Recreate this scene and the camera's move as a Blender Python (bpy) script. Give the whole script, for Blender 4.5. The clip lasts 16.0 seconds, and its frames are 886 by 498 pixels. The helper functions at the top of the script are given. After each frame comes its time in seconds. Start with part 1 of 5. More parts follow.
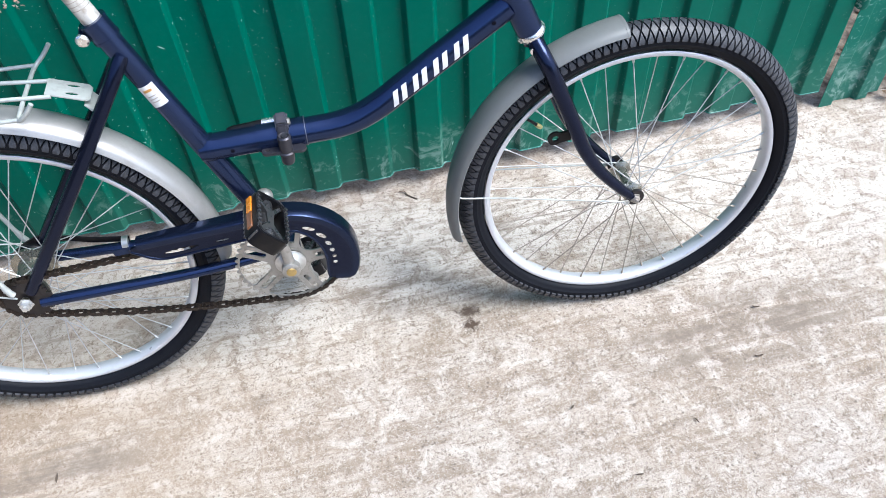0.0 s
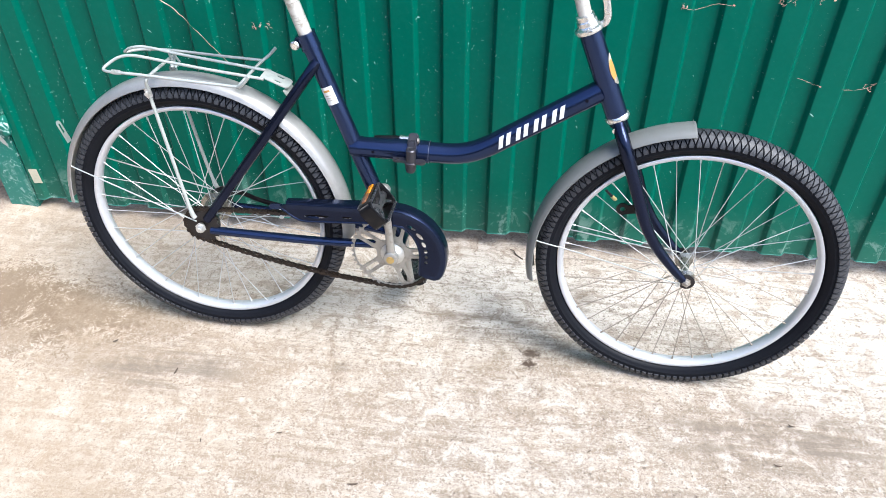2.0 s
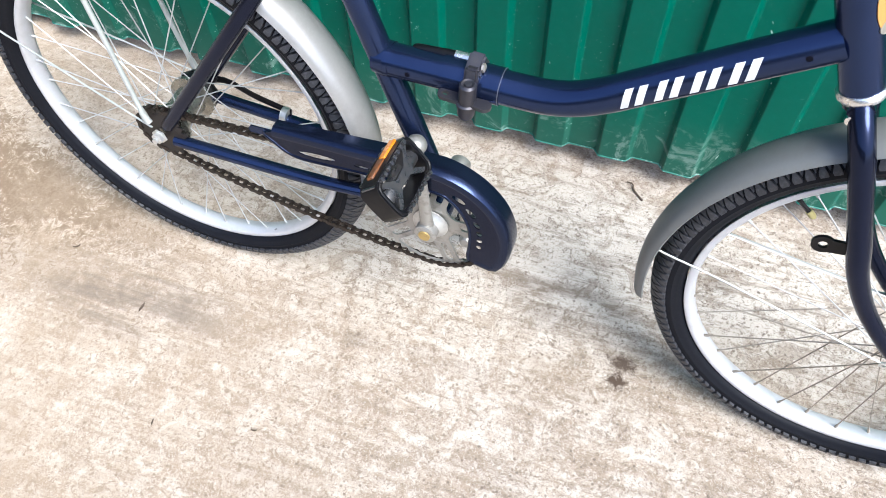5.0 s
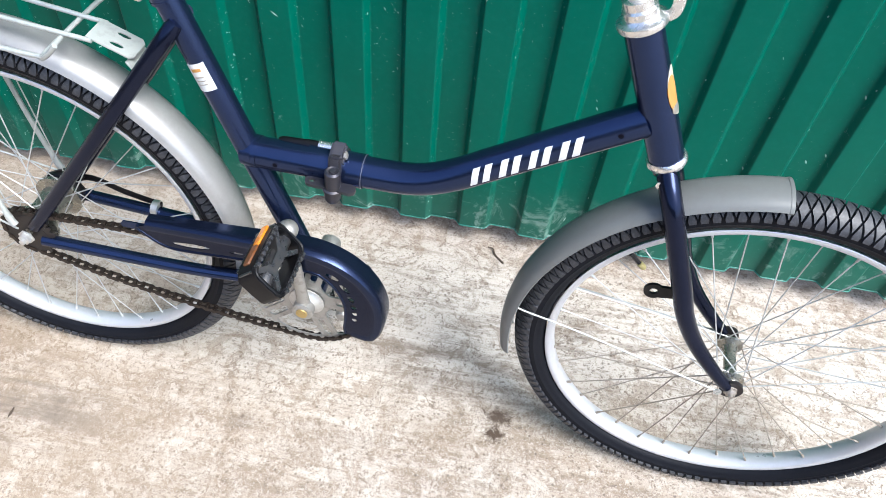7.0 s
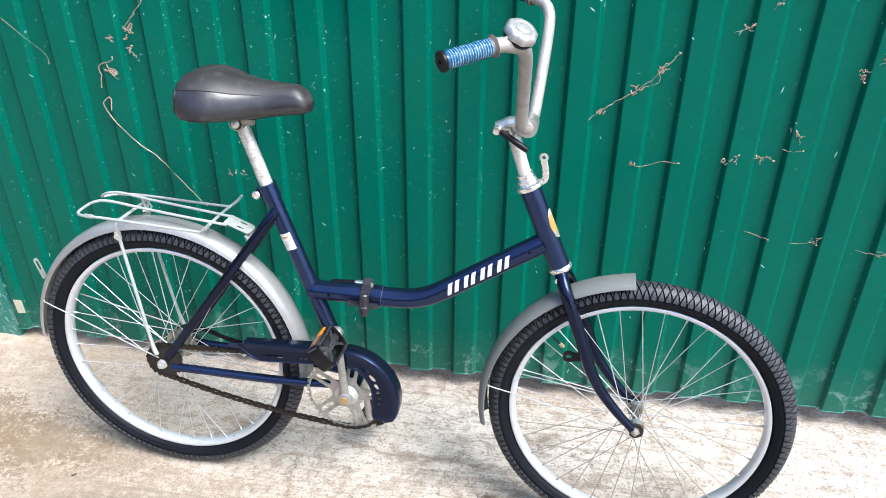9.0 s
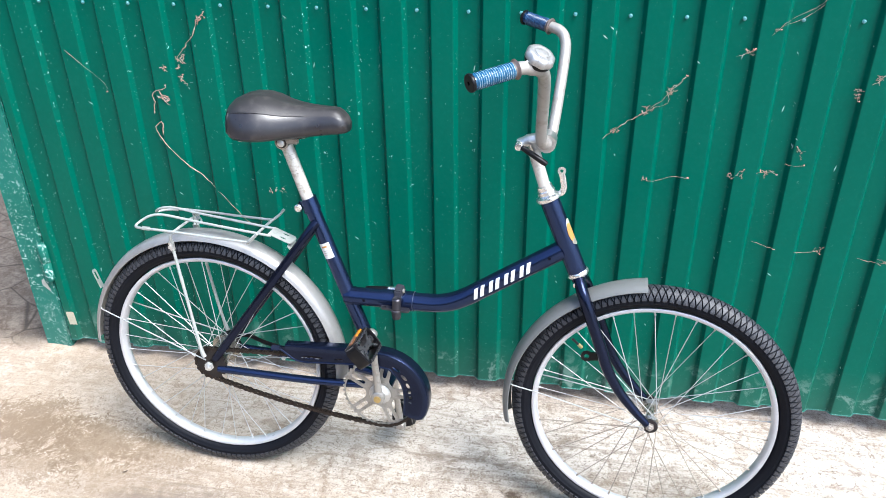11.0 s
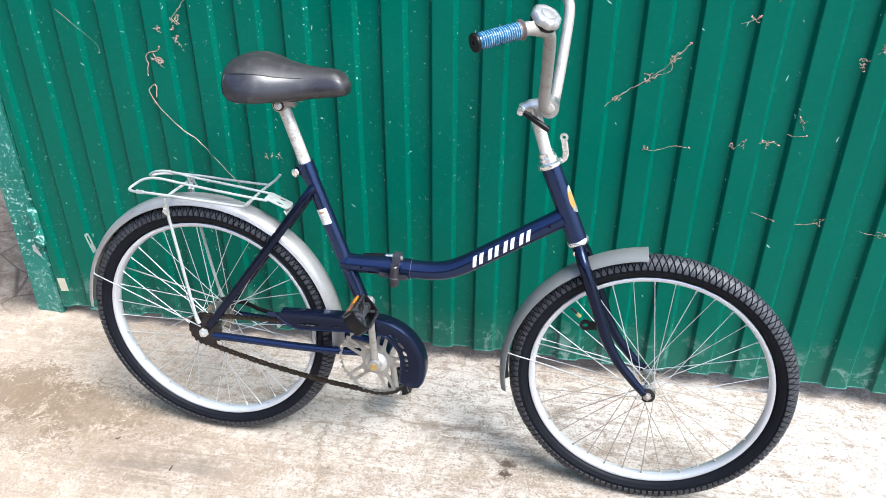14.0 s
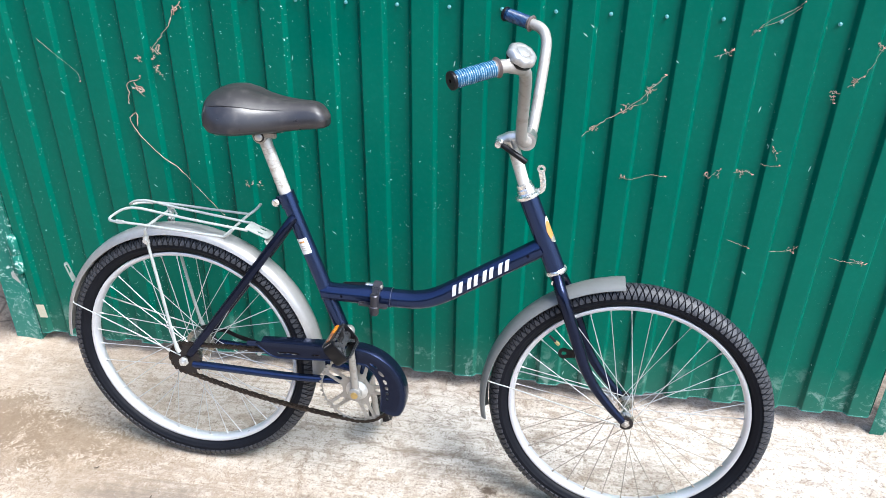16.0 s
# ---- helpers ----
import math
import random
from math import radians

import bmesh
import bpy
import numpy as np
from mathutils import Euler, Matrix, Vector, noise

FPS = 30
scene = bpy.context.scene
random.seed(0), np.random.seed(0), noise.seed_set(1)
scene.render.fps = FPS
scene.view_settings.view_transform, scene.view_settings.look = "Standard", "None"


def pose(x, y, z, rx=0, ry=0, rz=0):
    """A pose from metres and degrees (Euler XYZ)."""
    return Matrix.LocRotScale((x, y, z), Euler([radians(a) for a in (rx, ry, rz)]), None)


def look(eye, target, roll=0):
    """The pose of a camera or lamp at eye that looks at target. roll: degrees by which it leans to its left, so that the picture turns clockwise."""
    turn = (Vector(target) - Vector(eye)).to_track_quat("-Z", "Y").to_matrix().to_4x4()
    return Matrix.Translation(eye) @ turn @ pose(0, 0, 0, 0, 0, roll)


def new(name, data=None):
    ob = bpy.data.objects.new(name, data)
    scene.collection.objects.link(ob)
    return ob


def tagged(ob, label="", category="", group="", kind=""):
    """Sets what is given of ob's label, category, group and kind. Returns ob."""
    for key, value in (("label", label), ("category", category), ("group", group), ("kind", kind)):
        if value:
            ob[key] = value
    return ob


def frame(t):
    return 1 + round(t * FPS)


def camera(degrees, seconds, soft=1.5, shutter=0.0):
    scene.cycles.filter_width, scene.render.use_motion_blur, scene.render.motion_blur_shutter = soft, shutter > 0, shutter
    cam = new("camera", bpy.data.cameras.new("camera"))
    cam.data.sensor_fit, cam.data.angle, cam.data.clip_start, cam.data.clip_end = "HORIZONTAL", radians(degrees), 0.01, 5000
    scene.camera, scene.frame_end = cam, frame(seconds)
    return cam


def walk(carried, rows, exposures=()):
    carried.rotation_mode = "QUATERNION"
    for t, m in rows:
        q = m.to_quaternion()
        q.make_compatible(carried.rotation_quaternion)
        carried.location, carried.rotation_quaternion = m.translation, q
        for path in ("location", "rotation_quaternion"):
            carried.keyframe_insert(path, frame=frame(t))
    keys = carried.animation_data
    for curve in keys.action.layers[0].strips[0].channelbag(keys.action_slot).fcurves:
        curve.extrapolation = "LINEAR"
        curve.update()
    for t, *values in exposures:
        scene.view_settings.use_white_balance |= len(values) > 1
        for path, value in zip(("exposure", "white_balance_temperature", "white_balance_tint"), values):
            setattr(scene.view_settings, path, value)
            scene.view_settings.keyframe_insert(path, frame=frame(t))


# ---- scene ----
cam = camera(59.6, 16.0, soft=0.85)
TINT = 8
PATH = [
    (0, (0.013, 0.075, 1.313), (0.259, 1.323, -0.23), -3.4),
    (0.5, (0.084, 0.011, 1.327), (0.079, 1.397, -0.114), -2.3),
    (1, (0.057, -0.105, 1.365), (0.047, 1.383, 0.029), 0.1),
    (1.5, (0.066, -0.223, 1.393), (0.004, 1.315, 0.116), 0.8),
    (2, (0.179, -0.295, 1.368), (-0.008, 1.224, 0.08), -0.0),
    (2.5, (0.293, -0.322, 1.372), (0.05, 1.198, 0.095), -1.1),
    (3, (0.335, -0.328, 1.37), (0.053, 1.196, 0.106), -2.8),
    (3.5, (0.321, -0.25, 1.342), (0.029, 1.224, 0.023), -2.8),
    (4, (0.277, 0.009, 1.306), (-0.002, 1.367, -0.136), -1.2),
    (4.2, (0.249, 0.084, 1.287), (-0.06, 1.376, -0.207), -1.2),
    (6.3, (0.084, 0.659, 1.052), (-0.307, 1.39, -0.768), -5.3),
    (6.5, (0.117, 0.601, 1.105), (-0.224, 1.477, -0.661), -0.8),
    (6.8, (0.149, 0.448, 1.191), (-0.044, 1.565, -0.457), 4.8),
    (7, (0.166, 0.339, 1.242), (0.049, 1.566, -0.333), 5.7),
    (7.3, (0.183, 0.219, 1.306), (0.088, 1.566, -0.17), 5.3),
    (7.5, (0.188, 0.154, 1.335), (0.06, 1.566, -0.076), 4.8),
    (8, (0.289, -0.036, 1.368), (-0.005, 1.481, 0.099), 1.8),
    (8.5, (0.363, -0.201, 1.385), (-0.021, 1.383, 0.226), -0.3),
    (9, (0.313, -0.291, 1.426), (0.056, 1.407, 0.401), 0.3),
    (9.2, (0.272, -0.331, 1.42), (0.089, 1.404, 0.441), 0.6),
    (11.3, (0.321, -0.436, 1.456), (0.002, 1.29, 0.497), -0.8),
    (11.5, (0.319, -0.44, 1.453), (0.008, 1.287, 0.494), -0.8),
    (12, (0.328, -0.435, 1.46), (0.041, 1.296, 0.502), -0.7),
    (12.5, (0.322, -0.437, 1.454), (0.054, 1.295, 0.49), -0.5),
    (13, (0.31, -0.44, 1.452), (0.043, 1.29, 0.483), -0.3),
    (13.5, (0.304, -0.44, 1.449), (0.021, 1.27, 0.452), 0.2),
    (14, (0.299, -0.427, 1.427), (0.017, 1.275, 0.415), 0.3),
    (14.5, (0.295, -0.427, 1.445), (0.026, 1.279, 0.437), 1.1),
    (15, (0.296, -0.427, 1.453), (0.034, 1.293, 0.468), 1.5),
    (15.5, (0.302, -0.425, 1.459), (0.044, 1.299, 0.479), 1.2),
    (16, (0.309, -0.422, 1.461), (0.063, 1.305, 0.483), 0.8),
]
walk(cam, [(t, look(eye, target, roll)) for t, eye, target, roll in PATH], exposures=[(t, stops, kelvin, TINT) for t, stops, kelvin in ((0.0, 1.68, 5600), (0.5, 1.8, 5680), (1.5, 1.85, 5820), (5.0, 1.86, 5820), (6.5, 1.78, 5820), (8.0, 1.84, 5820), (9.0, 1.88, 5820), (11.5, 1.88, 5780), (16.0, 1.88, 5780))])

# ---- world and light ----
GROUND = 0.0072          # at the middle of the slab, which falls away slightly
SUN_EL, SUN_AZ = 56.0, 58.0          # degrees up; degrees to the right of straight away from the gate
world = bpy.data.worlds.new("sky")
scene.world = world
world.use_nodes = True
wn = world.node_tree.nodes
sky = wn.new("ShaderNodeTexSky")
sky.sky_type = "NISHITA"
sky.sun_disc = False
sky.sun_elevation = radians(SUN_EL)
sky.sun_rotation = radians(180 - SUN_AZ)
sky.air_density, sky.dust_density = 1.0, 3.0
wn["Background"].inputs["Strength"].default_value = 0.1
world.node_tree.links.new(sky.outputs["Color"], wn["Background"].inputs["Color"])
sun = new("sun", bpy.data.lights.new("sun", "SUN"))
sun.data.energy, sun.data.angle, sun.data.color = 2.2, radians(32), (1.0, 0.95, 0.88)
_a, _e = radians(SUN_AZ), radians(SUN_EL)
sun.matrix_world = look((math.sin(_a) * math.cos(_e) * 9, -math.cos(_a) * math.cos(_e) * 9, math.sin(_e) * 9), (0, 0, 0))


def slab(x, y):
    """Height of the slab, which slopes a little; far off it runs level."""
    x, y = max(-3.0, min(3.0, x)), max(-3.0, min(3.0, y))
    return GROUND - 0.0061 * x + 0.0117 * (y - 0.9)


# ---- materials ----
class Nodes:
    """A material and short ways to add nodes to it."""

    def __init__(self, name, base=(0.5, 0.5, 0.5), rough=0.5, metal=0.0, coat=0.0):
        self.m = bpy.data.materials.new(name)
        self.m.use_nodes = True
        self.t = self.m.node_tree
        self.b = self.t.nodes["Principled BSDF"]
        self.b.inputs["Base Color"].default_value = (*base, 1)
        self.b.inputs["Roughness"].default_value = rough
        self.b.inputs["Metallic"].default_value = metal
        self.b.inputs["Coat Weight"].default_value = coat
        self.b.inputs["Coat Roughness"].default_value = 0.15

    def add(self, kind, **values):
        n = self.t.nodes.new("ShaderNode" + kind)
        for k, v in values.items():
            n.inputs[k.replace("_", " ")].default_value = v
        return n

    def link(self, a, b):
        self.t.links.new(a, b)

    def coords(self, scale=(1, 1, 1), rot=(0, 0, 0), where="Object"):
        c, m = self.add("TexCoord"), self.add("Mapping")
        m.inputs["Scale"].default_value, m.inputs["Rotation"].default_value = scale, rot
        self.link(c.outputs[where], m.inputs["Vector"])
        return m.outputs["Vector"]

    def noise(self, vec, scale, detail=4.0, rough=0.6, distort=0.0):
        n = self.add("TexNoise", Scale=scale, Detail=detail, Roughness=rough, Distortion=distort)
        self.link(vec, n.inputs["Vector"])
        return n.outputs["Fac"]

    def cells(self, vec, scale, rnd=1.0):
        n = self.add("TexVoronoi", Scale=scale, Randomness=rnd)
        self.link(vec, n.inputs["Vector"])
        return n

    def ramp(self, fac, stops):
        n = self.add("ValToRGB")
        e = n.color_ramp.elements
        while len(e) < len(stops):
            e.new(0.5)
        for s, (p, c) in zip(e, stops):
            s.position, s.color = p, (*c, 1) if isinstance(c, tuple) else (c, c, c, 1)
        self.link(fac, n.inputs["Fac"])
        return n.outputs["Color"]

    def mix(self, fac, a, b, blend="MIX"):
        n = self.t.nodes.new("ShaderNodeMix")
        n.data_type, n.blend_type = "RGBA", blend
        for v, s in ((fac, n.inputs[0]), (a, n.inputs[6]), (b, n.inputs[7])):
            if isinstance(v, bpy.types.NodeSocket):
                self.link(v, s)
            elif s == n.inputs[0]:
                s.default_value = v
            else:
                s.default_value = (*v, 1)
        return n.outputs[2]

    def math(self, op, a, b=0.0):
        n = self.t.nodes.new("ShaderNodeMath")
        n.operation = op
        for v, s in ((a, n.inputs[0]), (b, n.inputs[1])):
            if isinstance(v, bpy.types.NodeSocket):
                self.link(v, s)
            else:
                s.default_value = v
        return n.outputs[0]

    def color(self, c):
        self.link(c, self.b.inputs["Base Color"])

    def rough(self, c):
        self.link(c, self.b.inputs["Roughness"])

    def bump(self, h, strength=0.3, distance=0.001, under=None):
        n = self.add("Bump", Strength=strength, Distance=distance)
        self.link(h, n.inputs["Height"])
        if under is not None:
            self.link(under, n.inputs["Normal"])
        self.link(n.outputs["Normal"], self.b.inputs["Normal"])
        return n.outputs["Normal"]


def plain(name, base, rough=0.5, metal=0.0, wear=0.15, scale=60.0, coat=0.0, dirt=(0.09, 0.075, 0.06), bump=0.12, gloss=0.5):
    """A surface with grain, blotches and a little dirt."""
    k = Nodes(name, base, rough, metal, coat)
    k.b.inputs["Specular IOR Level"].default_value = gloss
    v = k.coords()
    big, fine = k.noise(v, scale, 5.0), k.noise(v, scale * 9, 3.0)
    spots = k.ramp(big, [(0.5, 0.0), (0.78, 1.0)])
    tone = k.mix(k.math("MULTIPLY", fine, 0.35), base, tuple(c * 0.7 for c in base))
    k.color(k.mix(k.math("MULTIPLY", spots, wear * 2.2), tone, dirt))
    k.rough(k.math("ADD", k.math("MULTIPLY", big, 0.3), rough - 0.13))
    if bump:
        k.bump(fine, bump, 0.0004)
    return k.m


def concrete_material():
    k = Nodes("brushed_concrete", rough=0.9)
    k.b.inputs["Specular IOR Level"].default_value = 0.25
    v = k.coords()
    streak = k.coords((0.9, 11.0, 1.0), (0, 0, radians(4)))
    patches = k.noise(v, 1.5, 5.0, 0.6, 0.5)
    mottle = k.noise(v, 7.0, 7.0, 0.68, 0.4)
    lines = k.noise(streak, 2.6, 9.0, 0.66, 0.5)
    fine = k.noise(k.coords((1.0, 9.0, 1.0), (0, 0, radians(6))), 7.5, 8.0, 0.7, 0.6)
    where = k.ramp(k.noise(v, 2.2, 3.0), [(0.38, 0.25), (0.54, 1.0)])
    blotch = k.noise(v, 16.0, 8.0, 0.74, 1.0)
    crumb = k.noise(v, 54.0, 8.0, 0.78, 1.8)
    grit = k.noise(v, 190.0, 4.0, 0.75, 1.2)
    c = k.ramp(patches, [(0.34, (0.296, 0.241, 0.183)), (0.5, (0.328, 0.28, 0.226)), (0.64, (0.36, 0.316, 0.268))])
    c = k.mix(k.ramp(mottle, [(0.44, 0.0), (0.62, 0.5)]), c, (0.264, 0.203, 0.145))
    c = k.mix(k.math("MULTIPLY", k.ramp(lines, [(0.49, 0.0), (0.62, 0.36)]), where), c, (0.16, 0.128, 0.099))
    c = k.mix(k.math("MULTIPLY", k.ramp(lines, [(0.32, 0.55), (0.46, 0.0)]), where), c, (0.45, 0.405, 0.352))

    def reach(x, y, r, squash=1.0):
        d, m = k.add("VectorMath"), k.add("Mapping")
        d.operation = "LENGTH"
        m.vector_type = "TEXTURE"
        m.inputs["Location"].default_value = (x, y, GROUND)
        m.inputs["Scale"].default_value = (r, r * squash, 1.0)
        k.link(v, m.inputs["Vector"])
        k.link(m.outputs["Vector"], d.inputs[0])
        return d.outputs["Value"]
    # paler stretches along the gate: whiter concrete, plus light put into the colour
    pale_lift = k.ramp(k.noise(v, 5.0, 8.0, 0.72, 0.6), [(0.32, 0.25), (0.52, 1.0)])
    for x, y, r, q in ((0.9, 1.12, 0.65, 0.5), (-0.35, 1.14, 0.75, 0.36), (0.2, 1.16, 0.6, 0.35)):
        c = k.mix(k.math("MULTIPLY", pale_lift, k.ramp(reach(x, y, r, q), [(0.4, 1.0), (1.0, 0.0)])), c, (0.52, 0.475, 0.415))
    c = k.mix(k.ramp(fine, [(0.51, 0.0), (0.58, 0.55)]), c, (0.165, 0.128, 0.093))
    c = k.mix(k.ramp(fine, [(0.34, 0.5), (0.46, 0.0)]), c, (0.455, 0.41, 0.353))
    c = k.mix(k.ramp(blotch, [(0.52, 0.0), (0.56, 0.55)]), c, (0.2, 0.152, 0.108))
    c = k.mix(k.ramp(blotch, [(0.42, 0.45), (0.46, 0.0)]), c, (0.5, 0.447, 0.387))
    c = k.mix(k.ramp(crumb, [(0.4, 0.9), (0.46, 0.0)]), c, (0.16, 0.124, 0.0954))
    c = k.mix(k.ramp(crumb, [(0.555, 0.0), (0.61, 0.48)]), c, (0.465, 0.415, 0.36))
    c = k.mix(k.ramp(grit, [(0.36, 0.7), (0.46, 0.0)]), c, (0.12, 0.0933, 0.0725))
    c = k.mix(k.ramp(grit, [(0.54, 0.0), (0.62, 0.5)]), c, (0.465, 0.42, 0.37))
    # scattered dark pits with crisp rims
    pit = k.cells(v, 105.0)
    c = k.mix(k.math("MULTIPLY", k.ramp(pit.outputs["Color"], [(0.68, 0.0), (0.7, 0.7)]), k.ramp(pit.outputs["Distance"], [(0.16, 1.0), (0.3, 0.0)])), c, (0.1, 0.078, 0.06))
    sep = k.add("SeparateXYZ")
    k.link(v, sep.inputs[0])
    # brown dust swept against the foot of the gate
    foot = k.ramp(k.math("SUBTRACT", k.math("ADD", sep.outputs["Y"], k.math("MULTIPLY", blotch, 0.25)), 0.75), [(0.6, 0.0), (0.74, 0.1)])
    c = k.mix(foot, c, (0.24, 0.185, 0.135))
    # damp patches towards one end of the slab
    damp = k.noise(v, 3.4, 9.0, 0.74, 0.2)
    side = k.math("MULTIPLY", k.ramp(k.math("MULTIPLY", sep.outputs["X"], -1.0), [(0.15, 0.0), (0.6, 1.0)]), k.ramp(sep.outputs["Y"], [(0.86, 1.0), (1.04, 0.2)]))
    c = k.mix(k.math("MULTIPLY", k.ramp(damp, [(0.45, 0.0), (0.6, 0.45)]), side), c, (0.18, 0.135, 0.09))
    # the slab turns warmer towards that end
    c = k.mix(k.ramp(k.math("ADD", k.math("MULTIPLY", sep.outputs["X"], -0.5), k.math("MULTIPLY", patches, 0.3)), [(0.1, 0.0), (0.6, 0.32)]), c, (0.45, 0.345, 0.235))
    # soft brown stains, broken up by the grain
    for x, y, r, q, much in ((-1.1, 0.98, 0.28, 0.6, 0.9), (-0.9, 0.96, 0.28, 0.5, 0.75), (-0.75, 0.82, 0.3, 0.4, 0.4), (-0.7, 0.945, 0.2, 0.4, 0.5), (-1.02, 0.86, 0.16, 0.6, 0.5), (-0.24, 0.58, 0.16, 0.6, 0.25), (0.15, 0.9, 0.12, 0.35, 0.3), (0.7, 1.05, 0.2, 0.4, 0.25)):
        edge = k.math("ADD", reach(x, y, r, q), k.math("MULTIPLY", k.math("SUBTRACT", k.math("ADD", blotch, crumb), 1.0), 2.6))
        c = k.mix(k.math("MULTIPLY", k.ramp(edge, [(0.4, 1.0), (0.8, 0.0)]), much), c, (0.17, 0.122, 0.078))

    # darker streaky patches that follow the brush lines
    streaky = k.ramp(k.math("ADD", k.math("MULTIPLY", lines, 0.9), k.math("MULTIPLY", blotch, 0.5)), [(0.62, 0.0), (0.8, 0.85)])
    for x, y, r, q in ((0.16, 1.04, 0.2, 0.6), (-0.6, 0.82, 0.22, 0.5), (0.75, 0.78, 0.3, 0.35)):
        c = k.mix(k.math("MULTIPLY", streaky, k.ramp(reach(x, y, r, q), [(0.45, 1.0), (1.0, 0.0)])), c, (0.16, 0.128, 0.099))
    # two small dark spots of oil, broken up by the grain
    for (x, y, r, strength) in ((0.232, 0.957, 0.03, 0.95), (0.229, 0.924, 0.024, 1.0), (-0.2, 0.86, 0.03, 0.25), (0.36, 1.16, 0.035, 0.35), (0.1, 1.0, 0.05, 0.25)):
        edge = k.math("ADD", reach(x, y, r, 0.75), k.math("MULTIPLY", k.math("SUBTRACT", crumb, 0.5), 2.6))
        c = k.mix(k.math("MULTIPLY", k.ramp(edge, [(0.35, 1.0), (1.0, 0.0)]), strength), c, (0.06, 0.0411, 0.0282))
    # bare soil past both ends of the slab
    wob = k.math("MULTIPLY", blotch, 0.1)
    past = k.ramp(k.math("SUBTRACT", k.math("ADD", k.math("ABSOLUTE", sep.outputs["X"]), wob), 1.0), [(0.3, 0.0), (0.36, 0.95)])
    back = k.ramp(k.math("SUBTRACT", k.math("ADD", sep.outputs["Y"], wob), 1.0), [(0.34, 0.0), (0.42, 1.0)])
    earth = k.ramp(k.math("ADD", k.math("MULTIPLY", blotch, 0.6), k.math("MULTIPLY", crumb, 0.4)), [(0.4, (0.06, 0.044, 0.031)), (0.5, (0.125, 0.1, 0.076)), (0.6, (0.2, 0.168, 0.132))])
    crack = k.add("TexVoronoi", Scale=5.0)
    crack.feature = "DISTANCE_TO_EDGE"
    k.link(v, crack.inputs["Vector"])
    earth = k.mix(k.ramp(crack.outputs["Distance"], [(0.004, 0.8), (0.02, 0.0)]), earth, (0.03, 0.024, 0.018))
    c = k.mix(k.math("MULTIPLY", past, back), c, earth)
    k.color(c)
    h = k.math("ADD", k.math("MULTIPLY", lines, -0.8), k.math("ADD", k.math("MULTIPLY", grit, 0.5), k.math("MULTIPLY", crumb, 0.8)))
    k.bump(h, 0.8, 0.003)
    return k.m


